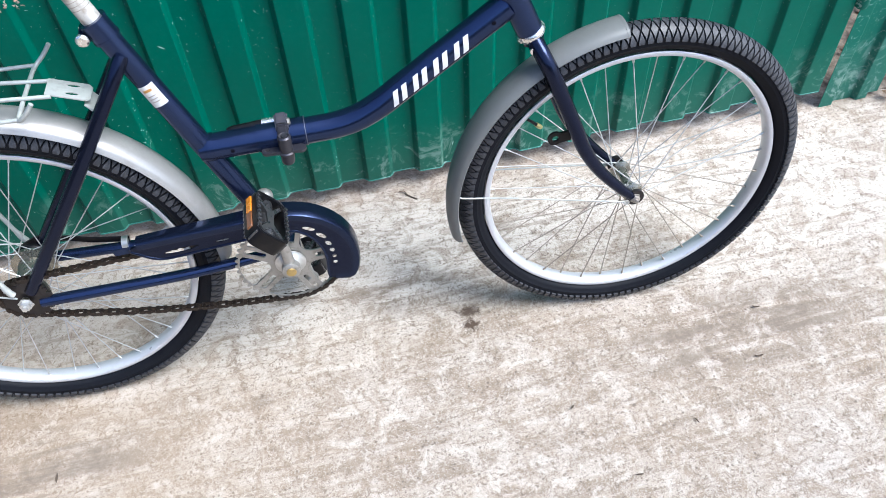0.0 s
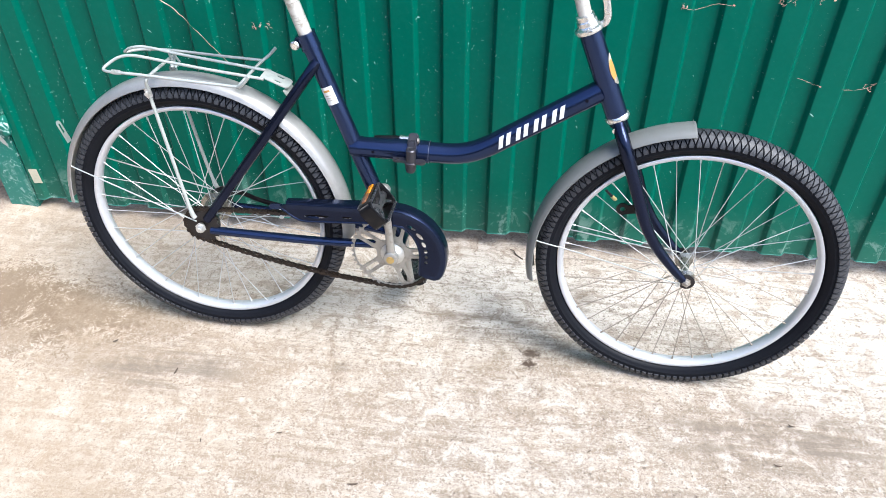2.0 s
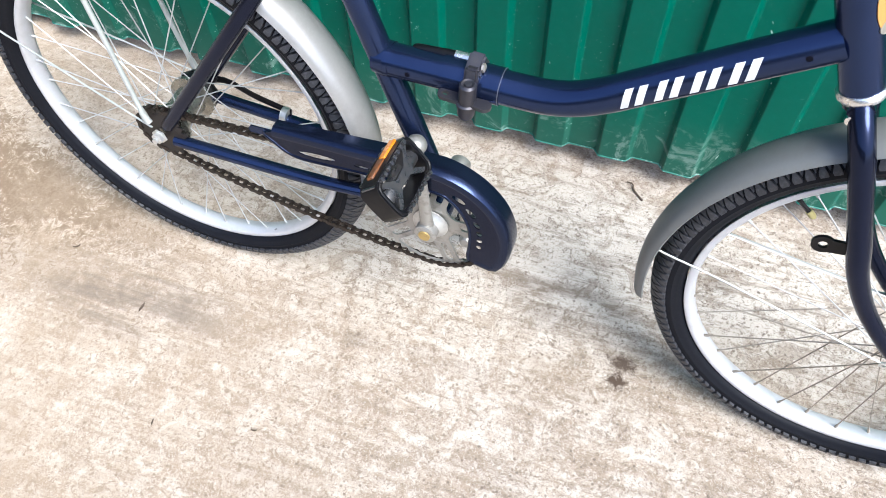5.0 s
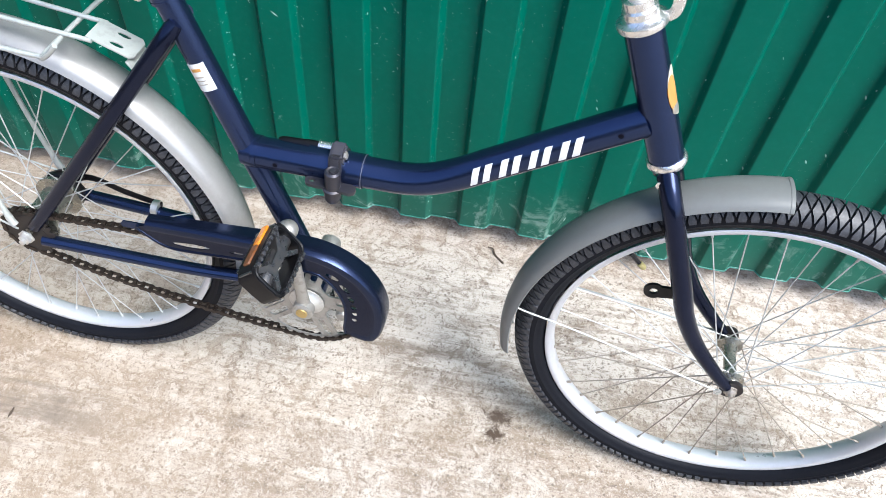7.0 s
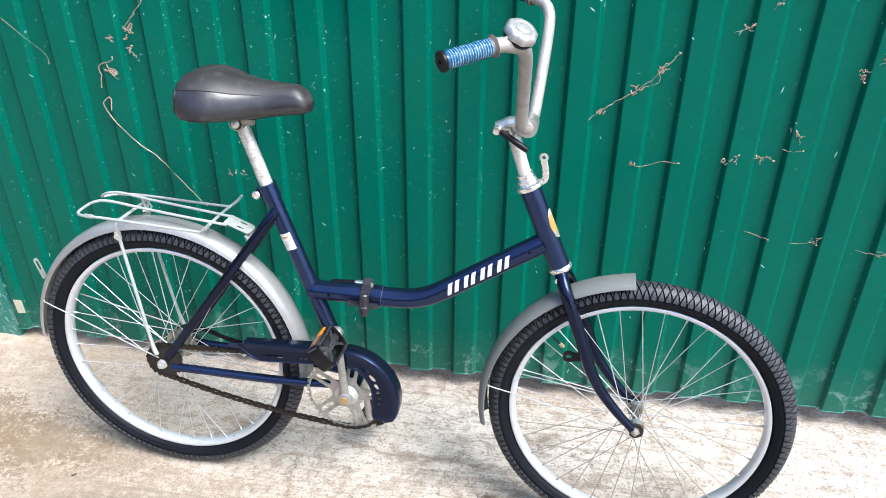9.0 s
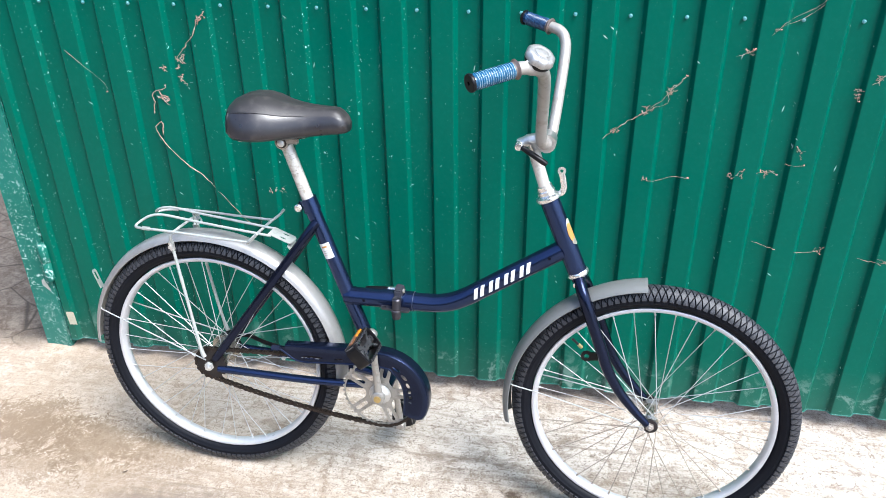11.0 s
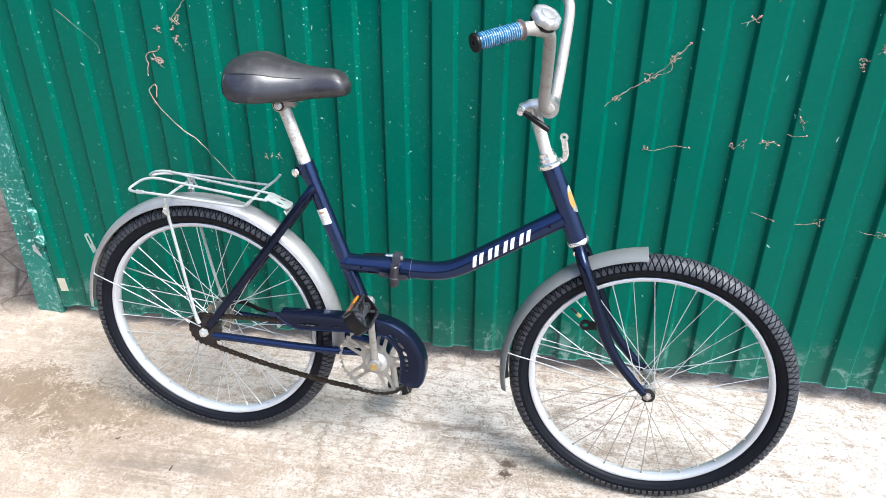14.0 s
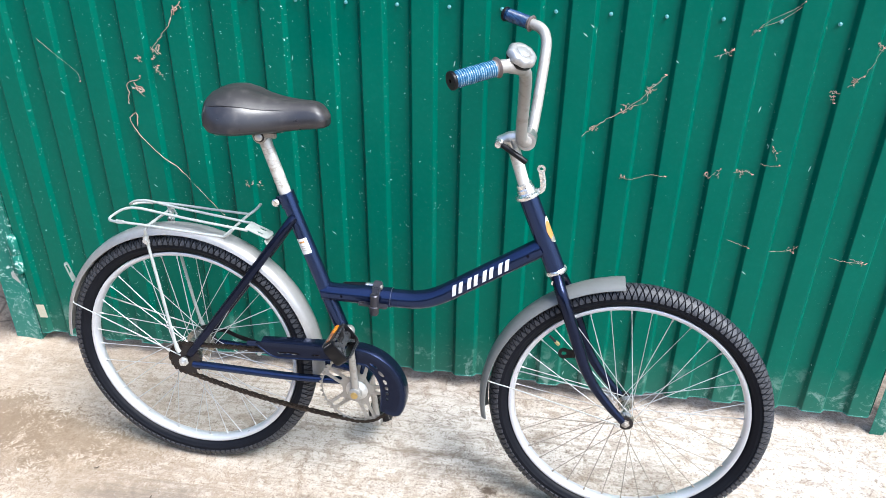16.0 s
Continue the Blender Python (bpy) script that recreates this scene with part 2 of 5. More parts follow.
def green_sheet_material(name, dusty=1.0, chalk=0.0):
    k = Nodes(name, rough=0.38)
    k.b.inputs["Specular IOR Level"].default_value = 0.15
    v = k.coords()
    broad, fine = k.noise(v, 3.0, 4.0), k.noise(v, 90.0, 4.0)
    c = k.mix(broad, (0.0005, 0.073, 0.0475), (0.0008, 0.098, 0.064))
    c = k.mix(k.math("MULTIPLY", k.ramp(fine, [(0.45, 0.0), (0.8, 1.0)]), 0.08), c, (0.03, 0.2, 0.15))
    across = k.add("SeparateXYZ")
    k.link(v, across.inputs[0])
    # white flecks of old paint and lime, thicker towards the hinge
    for scale, low, high, amount in ((60.0, 0.09, 0.125, 1.0), (130.0, 0.1, 0.15, 0.75), (30.0, 0.055, 0.07, 1.0)):
        warp = k.add("VectorMath")
        warp.operation = "MULTIPLY_ADD"
        nz = k.add("TexNoise", Scale=scale * 2.6)
        k.link(v, nz.inputs["Vector"])
        k.link(nz.outputs["Color"], warp.inputs[0])
        warp.inputs[1].default_value = (1.3 / scale,) * 3
        k.link(v, warp.inputs[2])
        cell = k.cells(warp.outputs[0], scale)
        pick = k.ramp(cell.outputs["Color"], [(0.54, 0.0), (0.57, 1.0)])
        dot = k.ramp(cell.outputs["Distance"], [(low, 1.0), (high, 0.0)])
        thick = k.math("MULTIPLY", k.ramp(k.noise(v, 2.3, 3.0), [(0.38, 0.3), (0.6, 1.0)]), k.ramp(k.math("ADD", across.outputs["X"], k.math("MULTIPLY", broad, 0.5)), [(0.0, 1.0), (0.5, 0.14)]))
        c = k.mix(k.math("MULTIPLY", k.math("MULTIPLY", k.math("MULTIPLY", pick, dot), thick), amount * dusty), c, (0.5, 0.63, 0.57))
    if chalk:
        c = k.mix(k.math("MULTIPLY", k.ramp(k.noise(v, 5.0, 3.0), [(0.3, 0.5), (0.65, 1.0)]), chalk), c, (0.05, 0.25, 0.215))
        # bruised paint round the hinge
        z = across.outputs["Z"]
        bruise = k.math("MULTIPLY", k.ramp(z, [(0.12, 0.35), (0.3, 1.0)]), k.ramp(z, [(0.42, 1.0), (0.62, 0.3)]))
        chip = k.ramp(k.noise(v, 62.0, 5.0, 0.62, 1.4), [(0.59, 0.0), (0.615, 1.0)])
        c = k.mix(k.math("MULTIPLY", k.math("MULTIPLY", chip, bruise), min(1.0, chalk * 2.4)), c, (0.5, 0.64, 0.6))
    # short scratches lying every way
    for turn, scale, size, share, stretch in ((24, 22.0, 0.03, 0.66, 0.16), (-38, 30.0, 0.04, 0.68, 0.22), (78, 26.0, 0.035, 0.68, 0.2), (8, 16.0, 0.022, 0.68, 0.12), (-62, 44.0, 0.06, 0.62, 0.35), (50, 50.0, 0.06, 0.62, 0.35)):
        m = k.add("Mapping")
        m.inputs["Scale"].default_value = (stretch, 1.0, 1.0)
        k.link(k.coords((1, 1, 1), (0, radians(turn), 0)), m.inputs["Vector"])
        cell = k.cells(m.outputs["Vector"], scale)
        hit = k.math("MULTIPLY", k.ramp(cell.outputs["Color"], [(share, 0.0), (share + 0.02, 1.0)]), k.ramp(cell.outputs["Distance"], [(size * 0.6, 1.0), (size * 1.3, 0.0)]))
        c = k.mix(k.math("MULTIPLY", hit, 0.75 * dusty), c, (0.42, 0.56, 0.5))
    # splashed lime and dust along the foot of the sheet
    sep = k.add("SeparateXYZ")
    k.link(v, sep.inputs[0])
    foot = k.ramp(sep.outputs["Z"], [(0.06, 1.0), (0.2, 0.0)])
    blot = k.ramp(k.noise(v, 19.0, 8.0, 0.72, 0.8), [(0.53, 0.0), (0.62, 1.0)])
    c = k.mix(k.math("MULTIPLY", k.math("MULTIPLY", foot, blot), 0.5), c, (0.34, 0.45, 0.4))
    c = k.mix(k.math("MULTIPLY", foot, 0.12), c, (0.16, 0.19, 0.16))
    k.color(c)
    k.rough(k.math("ADD", k.math("MULTIPLY", broad, 0.25), 0.28))
    k.bump(k.noise(v, 30.0, 3.0), 0.06, 0.002)
    return k.m


def rubber_material():
    k = Nodes("tyre_rubber", rough=0.55)
    k.b.inputs["Specular IOR Level"].default_value = 0.11
    v = k.coords()
    n, f = k.noise(v, 25.0, 5.0), k.noise(v, 240.0, 3.0)
    c = k.mix(n, (0.0038, 0.0043, 0.0064), (0.0075, 0.0085, 0.012))
    c = k.mix(k.math("MULTIPLY", k.ramp(f, [(0.5, 0.0), (0.75, 1.0)]), 0.2), c, (0.016, 0.016, 0.018))
    k.color(c)
    k.rough(k.math("ADD", k.math("MULTIPLY", n, 0.25), 0.42))
    k.bump(f, 0.15, 0.0006)
    return k.m


def tread_material(name, low, high, dust, gloss):
    k = Nodes(name, rough=0.5)
    k.b.inputs["Specular IOR Level"].default_value = gloss
    v = k.coords()
    n, f = k.noise(v, 30.0, 5.0), k.noise(v, 260.0, 3.0)
    c = k.mix(n, low, high)
    c = k.mix(k.math("MULTIPLY", k.ramp(f, [(0.48, 0.0), (0.7, 1.0)]), 0.45), c, dust)
    k.color(c)
    k.rough(k.math("ADD", k.math("MULTIPLY", n, 0.25), 0.45))
    k.bump(f, 0.2, 0.0006)
    return k.m


def blue_paint_material(name, low, high):
    k = Nodes(name, rough=0.3, metal=0.85, coat=0.1)
    k.b.inputs["Specular IOR Level"].default_value = 0.2
    v = k.coords()
    n, f = k.noise(v, 14.0, 5.0), k.noise(v, 160.0, 4.0)
    c = k.mix(n, low, high)
    c = k.mix(k.ramp(f, [(0.66, 0.0), (0.74, 0.5)]), c, (0.05, 0.055, 0.09))
    c = k.mix(k.ramp(k.noise(v, 60.0, 6.0, 0.7), [(0.7, 0.0), (0.74, 0.55)]), c, (0.06, 0.04, 0.03))
    k.color(c)
    k.rough(k.math("ADD", k.math("MULTIPLY", n, 0.16), 0.15))
    k.bump(k.noise(v, 320.0, 3.0), 0.1, 0.0004)
    return k.m


def grip_material(name, deep, pale):
    k = Nodes(name, deep, 0.2)
    k.b.inputs["Transmission Weight"].default_value = 0.15
    n = k.noise(k.coords(), 160.0, 4.0)
    k.color(k.mix(k.ramp(n, [(0.4, 0.0), (0.66, 1.0)]), deep, pale))
    return k.m


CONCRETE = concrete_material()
GREEN = green_sheet_material("green_painted_sheet")
GREEN_WORN = green_sheet_material("chipped_green_steel", 1.0, 0.12)
GREEN_CHALKY = green_sheet_material("chalky_green_steel", 1.6, 0.36)
RUBBER = rubber_material()
BLUE = blue_paint_material("dark_blue_metallic_enamel", (0.021, 0.033, 0.078), (0.03, 0.047, 0.115))
# darker copies of the blue enamel: shade and edge sheen put into the colour
GUARD_SHEEN = blue_paint_material("blue_enamel_edge_sheen", (0.016, 0.023, 0.05), (0.023, 0.034, 0.075))
BLUE_SHADED = blue_paint_material("shaded_blue_enamel", (0.0105, 0.0145, 0.032), (0.017, 0.023, 0.052))
TREAD = tread_material("dusty_tread_rubber", (0.009, 0.0095, 0.0125), (0.018, 0.0195, 0.025), (0.066, 0.071, 0.082), 0.7)
GRIP = grip_material("clear_blue_plastic", (0.008, 0.058, 0.13), (0.03, 0.12, 0.22))
GRIP_RIB = grip_material("worn_blue_plastic_rib", (0.03, 0.115, 0.22), (0.24, 0.36, 0.43))
DULL_BLUE = plain("grimy_grip_flange", (0.1, 0.08, 0.075), 0.45, 0.0, 0.35, 80, dirt=(0.16, 0.09, 0.05))
# darker copies of the grip plastic; the far grip's shade is in the colour
GRIP_SHADED = grip_material("shaded_blue_plastic", (0.006, 0.022, 0.07), (0.015, 0.05, 0.12))
GRIP_SHADED_RIB = grip_material("shaded_blue_plastic_rib", (0.012, 0.045, 0.12), (0.05, 0.12, 0.24))
WORN_EDGE = plain("paint_worn_to_steel", (0.12, 0.125, 0.15), 0.4, 0.6, 0.6, 70, dirt=(0.035, 0.04, 0.07))
JOINT = plain("worn_grey_steel", (0.05, 0.049, 0.06), 0.36, 0.6, 0.15, 90)
RINGSTEEL = plain("stamped_grey_steel", (0.36, 0.35, 0.325), 0.38, 0.65, 0.3, 90, dirt=(0.14, 0.115, 0.09))
HUB = plain("greasy_hub_steel", (0.3, 0.29, 0.25), 0.26, 0.85, 0.3, 90)
BELL = plain("tarnished_bell_chrome", (0.44, 0.43, 0.42), 0.4, 0.7, 0.3, 120, dirt=(0.16, 0.14, 0.12))
SMUDGED = plain("tarnished_clamp_steel", (0.36, 0.33, 0.29), 0.4, 0.6, 0.3, 110)
RIM = plain("grey_alloy_rim", (0.56, 0.57, 0.595), 0.32, 0.45, 0.08, 40, dirt=(0.3, 0.28, 0.25))
STEEL = plain("dull_zinc_steel", (0.6, 0.6, 0.58), 0.36, 0.75, 0.12, 90)
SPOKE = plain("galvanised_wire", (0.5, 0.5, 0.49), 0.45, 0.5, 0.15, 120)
SPOKE_BROWN = plain("brown_wire", (0.33, 0.285, 0.235), 0.5, 0.5, 0.3, 120)
DULL = plain("dull_silver", (0.52, 0.52, 0.51), 0.3, 0.85, 0.2, 70, dirt=(0.2, 0.17, 0.14))
CHROME = plain("worn_chrome", (0.78, 0.77, 0.75), 0.24, 0.9, 0.12, 70)
BAR = plain("dusty_aluminium_tube", (0.34, 0.32, 0.295), 0.5, 0.4, 0.32, 45, dirt=(0.17, 0.135, 0.105))
POST = plain("white_scuffed_tube", (0.56, 0.54, 0.5), 0.42, 0.35, 0.45, 70, dirt=(0.2, 0.15, 0.1))
FENDER = plain("silver_painted_steel", (0.315, 0.31, 0.3), 0.36, 0.45, 0.1, 30)
PLASTIC_GREY = plain("grey_plastic", (0.13, 0.135, 0.13), 0.42, 0.0, 0.12, 30)
RACK = plain("silver_painted_wire", (0.41, 0.43, 0.41), 0.42, 0.3, 0.16, 60)
PEDAL_GREY = plain("scuffed_grey_plastic", (0.024, 0.0245, 0.027), 0.27, 0.0, 0.25, 90, gloss=0.8)
BLACK = plain("black_plastic", (0.004, 0.004, 0.005), 0.36, 0.0, 0.06, 60, gloss=0.22)
DARKMETAL = plain("greasy_dark_steel", (0.028, 0.025, 0.026), 0.4, 0.6, 0.3, 90, dirt=(0.05, 0.04, 0.032))
CHAIN = plain("oiled_rusty_chain", (0.027, 0.021, 0.018), 0.34, 0.65, 0.35, 260, dirt=(0.085, 0.062, 0.046))
VINYL_TOP = plain("worn_dull_vinyl", (0.022, 0.0195, 0.02), 0.5, 0.0, 0.35, 40, 0.0, (0.075, 0.068, 0.064), 0.25, 0.5)
VINYL = plain("black_vinyl", (0.017, 0.0155, 0.0175), 0.3, 0.0, 0.3, 35, 0.1, (0.06, 0.052, 0.05), 0.25, 0.6)
AMBER = plain("amber_reflector", (0.6, 0.2, 0.012), 0.25, 0.0, 0.12, 80)
AMBER_BROWN = plain("brown_amber_reflector", (0.16, 0.055, 0.015), 0.35, 0.0, 0.3, 80)
WHITE = plain("white_sticker", (0.6, 0.6, 0.59), 0.45, 0.0, 0.08, 60)
CREAM = plain("yellowed_sticker", (0.45, 0.42, 0.32), 0.45, 0.0, 0.15, 60)
YELLOW = plain("yellow_sticker", (0.4, 0.2, 0.05), 0.45, 0.0, 0.1, 60)
YELLOW_CAP = plain("yellowed_plastic", (0.48, 0.41, 0.17), 0.4, 0.0, 0.15, 80)
HOLE_SHADE = plain("dark_hole_shade", (0.004, 0.004, 0.008), 0.8, 0.0, 0.02, 60, gloss=0.05)
BRASS = plain("dull_brass", (0.5, 0.36, 0.14), 0.4, 0.7, 0.2, 90)
TWIG = plain("dry_twig", (0.085, 0.06, 0.042), 0.85, 0.0, 0.2, 80)
VINE = plain("dry_creeper", (0.33, 0.22, 0.165), 0.8, 0.0, 0.6, 90, dirt=(0.46, 0.44, 0.37))
PAD = plain("pink_dried_pad", (0.55, 0.25, 0.19), 0.8, 0.0, 0.4, 90, dirt=(0.6, 0.5, 0.42))
LEAF = plain("dead_leaf", (0.1, 0.065, 0.035), 0.85, 0.0, 0.25, 40)
SCREW = plain("bluish_zinc_screw", (0.12, 0.34, 0.36), 0.4, 0.3, 0.2, 120)
BACKING_BROWN = plain("brown_backing_plaster", (0.2, 0.16, 0.12), 0.9, 0.0, 0.4, 20)
DARK = plain("dark_shade_wall_plaster", (0.05, 0.045, 0.04), 0.9)


# ---- mesh helpers ----
def part(name, bm, material, parent=None, label="", sharp=38.0):
    """Links a bmesh as one object, under a thing or a part where given."""
    bmesh.ops.recalc_face_normals(bm, faces=bm.faces)
    me = bpy.data.meshes.new(name)
    bm.to_mesh(me)
    bm.free()
    me.polygons.foreach_set("use_smooth", [True] * len(me.polygons))
    me.set_sharp_from_angle(angle=radians(sharp))
    for m in material if isinstance(material, (list, tuple)) else [material]:
        me.materials.append(m)
    ob = new(name, me)
    if parent is not None:
        ob.parent = parent
    return tagged(ob, label)


def spline(pts, steps=6):
    """A smooth curve through the points (Catmull-Rom)."""
    p = [Vector(q) for q in pts]
    p = [2 * p[0] - p[1]] + p + [2 * p[-1] - p[-2]]
    out = []
    for i in range(1, len(p) - 2):
        a, b, c, d = p[i - 1:i + 3]
        for s in range(steps):
            t = s / steps
            out.append(0.5 * ((2 * b) + (c - a) * t + (2 * a - 5 * b + 4 * c - d) * t * t + (3 * b - a - 3 * c + d) * t ** 3))
    return out + [p[-2]]


def tube(bm, pts, r, sides=12, caps=True, flat=None):
    """A round bar along pts; r is one radius or one for each point. flat: (direction, factor) squashes the section."""
    pts = [Vector(p) for p in pts]
    rs = list(r) if isinstance(r, (list, tuple)) else [r] * len(pts)
    if len(rs) != len(pts):
        rs = [rs[0] + (rs[-1] - rs[0]) * i / (len(pts) - 1) for i in range(len(pts))]
    rings, side = [], None
    for i, p in enumerate(pts):
        t = (pts[min(i + 1, len(pts) - 1)] - pts[max(i - 1, 0)]).normalized()
        if side is None:
            side = t.orthogonal().normalized()
        side = (side - t * side.dot(t)).normalized()
        other = t.cross(side)
        ring = []
        for k in range(sides):
            a = 2 * math.pi * k / sides
            o = (side * math.cos(a) + other * math.sin(a)) * rs[i]
            if flat:
                d = Vector(flat[0])
                o -= d * o.dot(d) * (1 - flat[1])
            ring.append(bm.verts.new(p + o))
        rings.append(ring)
    for a, b in zip(rings, rings[1:]):
        for k in range(sides):
            bm.faces.new((a[k], a[(k + 1) % sides], b[(k + 1) % sides], b[k]))
    if caps:
        bm.faces.new(rings[0][::-1]), bm.faces.new(rings[-1])
    return bm


def lathe(bm, profile, origin, axis, sides=20):
    """Turns (radius, distance along the axis) pairs round an axis."""
    o, ax = Vector(origin), Vector(axis).normalized()
    s = ax.orthogonal().normalized()
    q = ax.cross(s)
    rings = []
    for r, d in profile:
        if r < 1e-6:
            rings.append([bm.verts.new(o + ax * d)])
        else:
            rings.append([bm.verts.new(o + ax * d + (s * math.cos(2 * math.pi * k / sides) + q * math.sin(2 * math.pi * k / sides)) * r) for k in range(sides)])
    for a, b in zip(rings, rings[1:]):
        for k in range(sides):
            j = (k + 1) % sides
            f = [a[0] if len(a) == 1 else a[k]] + ([a[j]] if len(a) > 1 else []) + [b[0] if len(b) == 1 else b[j]] + ([b[k]] if len(b) > 1 else [])
            if len(f) > 2:
                bm.faces.new(f)
    for ring, first in ((rings[0], True), (rings[-1], False)):
        if len(ring) > 2:
            bm.faces.new(ring[::-1] if first else ring)
    return bm


def sweep_round(bm, section, centre, a0, a1, n, closed_section=True):
    """Sweeps a section of (y, radius) pairs about the y axis through centre, from angle a0 to a1 (degrees, up from +x)."""
    cx, cy, cz = centre
    full = abs(a1 - a0) >= 359.9
    rings = []
    for i in range(n if full else n + 1):
        a = radians(a0 + (a1 - a0) * i / n)
        rings.append([bm.verts.new((cx + r * math.cos(a), cy + y, cz + r * math.sin(a))) for y, r in section])
    m = len(section)
    for i in range(n):
        p, q = rings[i], rings[(i + 1) % len(rings)]
        for k in range(m if closed_section else m - 1):
            bm.faces.new((p[k], p[(k + 1) % m], q[(k + 1) % m], q[k]))
    if not full and closed_section:
        bm.faces.new(rings[0][::-1]), bm.faces.new(rings[-1])
    return bm


def block(bm, m, size, bevel=0.0, seg=2):
    """A box with rounded edges at the pose m."""
    made = bmesh.ops.create_cube(bm, size=1.0, matrix=m @ Matrix.Diagonal((*size, 1)))
    if bevel:
        edges = {e for v in made["verts"] for e in v.link_edges}
        bmesh.ops.bevel(bm, geom=list(edges), offset=bevel, segments=seg, affect="EDGES", clamp_overlap=True)
    return bm


def plate(bm, outline, holes, place, thick):
    """A flat plate with holes: outlines of (u, v), place(u, v, w) -> point, w from 0 to thick."""
    loops = [outline] + holes
    for w in (0.0, thick):
        edges = []
        for loop in loops:
            vs = [bm.verts.new(place(u, v, w)) for u, v in loop]
            edges += [bm.edges.new((vs[i], vs[(i + 1) % len(vs)])) for i in range(len(vs))]
        bmesh.ops.triangle_fill(bm, edges=edges, use_beauty=True)
    n = sum(len(l) for l in loops)
    bm.verts.ensure_lookup_table()
    total, at = len(bm.verts), 0
    for loop in loops:
        a, b = total - 2 * n + at, total - n + at
        for i in range(len(loop)):
            j = (i + 1) % len(loop)
            bm.faces.new((bm.verts[a + i], bm.verts[a + j], bm.verts[b + j], bm.verts[b + i]))
        at += len(loop)
    return bm


def circle(u, v, r, n=14, squash=1.0, turn=0.0):
    c, s = math.cos(turn), math.sin(turn)
    out = []
    for i in range(n):
        a = 2 * math.pi * i / n
        x, y = r * math.cos(a), r * squash * math.sin(a)
        out.append((u + c * x - s * y, v + s * x + c * y))
    return out


def along_tube(a, b, r, spans, angles, facing=(0, -1, 0), lift=0.0006, skew=0.0, n=6):
    """A thin patch that lies on a straight tube from a to b: spans are the metres along it, angles the degrees round it from facing."""
    a, b = Vector(a), Vector(b)
    t = (b - a).normalized()
    f = Vector(facing)
    f = (f - t * f.dot(t)).normalized()
    q = t.cross(f)
    if q.z < 0:
        q = -q
    bm = bmesh.new()
    (s0, s1), (g0, g1) = spans, angles
    grids = []
    for rr in (r - 0.0004, r + lift):
        grids.append([[bm.verts.new(a + t * (s0 + (s1 - s0) * i / 3 + skew * (j / n - 0.5)) + (f * math.cos(radians(g0 + (g1 - g0) * j / n)) + q * math.sin(radians(g0 + (g1 - g0) * j / n))) * rr) for j in range(n + 1)] for i in range(4)])
    for g in grids:
        for i in range(3):
            for j in range(n):
                bm.faces.new((g[i][j], g[i + 1][j], g[i + 1][j + 1], g[i][j + 1]))
    lo, hi = grids
    for i in range(3):
        for j in (0, n):
            bm.faces.new((lo[i][j], lo[i + 1][j], hi[i + 1][j], hi[i][j]))
    for j in range(n):
        for i in (0, 3):
            bm.faces.new((lo[i][j], lo[i][j + 1], hi[i][j + 1], hi[i][j]))
    return bm


def oval_on_tube(a, b, r, at, half, swing, facing, lift=0.0006, turn=0.0):
    """A thin oval patch on a straight tube: at and half in metres along it, swing and turn in degrees round it."""
    a, b = Vector(a), Vector(b)
    t = (b - a).normalized()
    f = Vector(facing)
    f = (f - t * f.dot(t)).normalized()
    q = t.cross(f)
    bm = bmesh.new()
    grids = []
    for rr in (r - 0.0004, r + lift):
        grid = []
        for i in range(15):
            u = -math.cos(math.pi * (i + 0.35) / 14.7)
            w = swing * math.sqrt(max(0.0, 1 - u * u))
            grid.append([bm.verts.new(a + t * (at + u * half) + (f * math.cos(radians(turn + w * j / 5)) + q * math.sin(radians(turn + w * j / 5))) * rr) for j in range(-5, 6)])
        grids.append(grid)
    lo, hi = grids
    for g in grids:
        for i in range(14):
            for j in range(10):
                bm.faces.new((g[i][j], g[i + 1][j], g[i + 1][j + 1], g[i][j + 1]))
    for i in range(14):
        for j in (0, 10):
            bm.faces.new((lo[i][j], lo[i + 1][j], hi[i + 1][j], hi[i][j]))
    for j in range(10):
        for i in (0, 14):
            bm.faces.new((lo[i][j], lo[i][j + 1], hi[i][j + 1], hi[i][j]))
    return bm


# ---- the ground ----
def ground():
    def axis(fine0, fine1, step, far):
        inner = list(np.arange(fine0, fine1 + 1e-6, step))
        return [fine0 - d for d in far[::-1]] + inner + [fine1 + d for d in far]
    far = [0.05, 0.15, 0.35, 0.8, 1.8, 4.0, 9.0, 20.0, 60.0, 250.0, 900.0]
    xs, ys = axis(-1.7, 1.7, 0.014, far), axis(0.1, 2.0, 0.014, far)
    verts, faces = [], []
    for y in ys:
        for x in xs:
            near = 1.0 if (-1.75 < x < 1.75 and 0.05 < y < 2.05) else 0.0
            z = noise.noise((x * 2.0, y * 22.0, 0)) * 0.0009 + noise.noise((x * 30, y * 45, 3)) * 0.0007 - 0.001
            # a little heap of dust at the foot of the hinge post
            z += 0.02 * math.exp(-((x + 1.25) / 0.09) ** 2 - ((y - 1.37) / 0.06) ** 2)
            verts.append((x, y, slab(x, y) + near * z))
    n = len(xs)
    for j in range(len(ys) - 1):
        for i in range(n - 1):
            faces.append((j * n + i, j * n + i + 1, (j + 1) * n + i + 1, (j + 1) * n + i))
    me = bpy.data.meshes.new("ground")
    me.from_pydata(verts, [], faces)
    me.polygons.foreach_set("use_smooth", [True] * len(me.polygons))
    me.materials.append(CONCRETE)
    tagged(new("ground", me), "pale rough brushed concrete slab with dark stains", "ground", kind="structure")


ground()

# ---- the gate ----
GATE_Y, RIB, RIB0 = 1.335, 0.119, 0.035
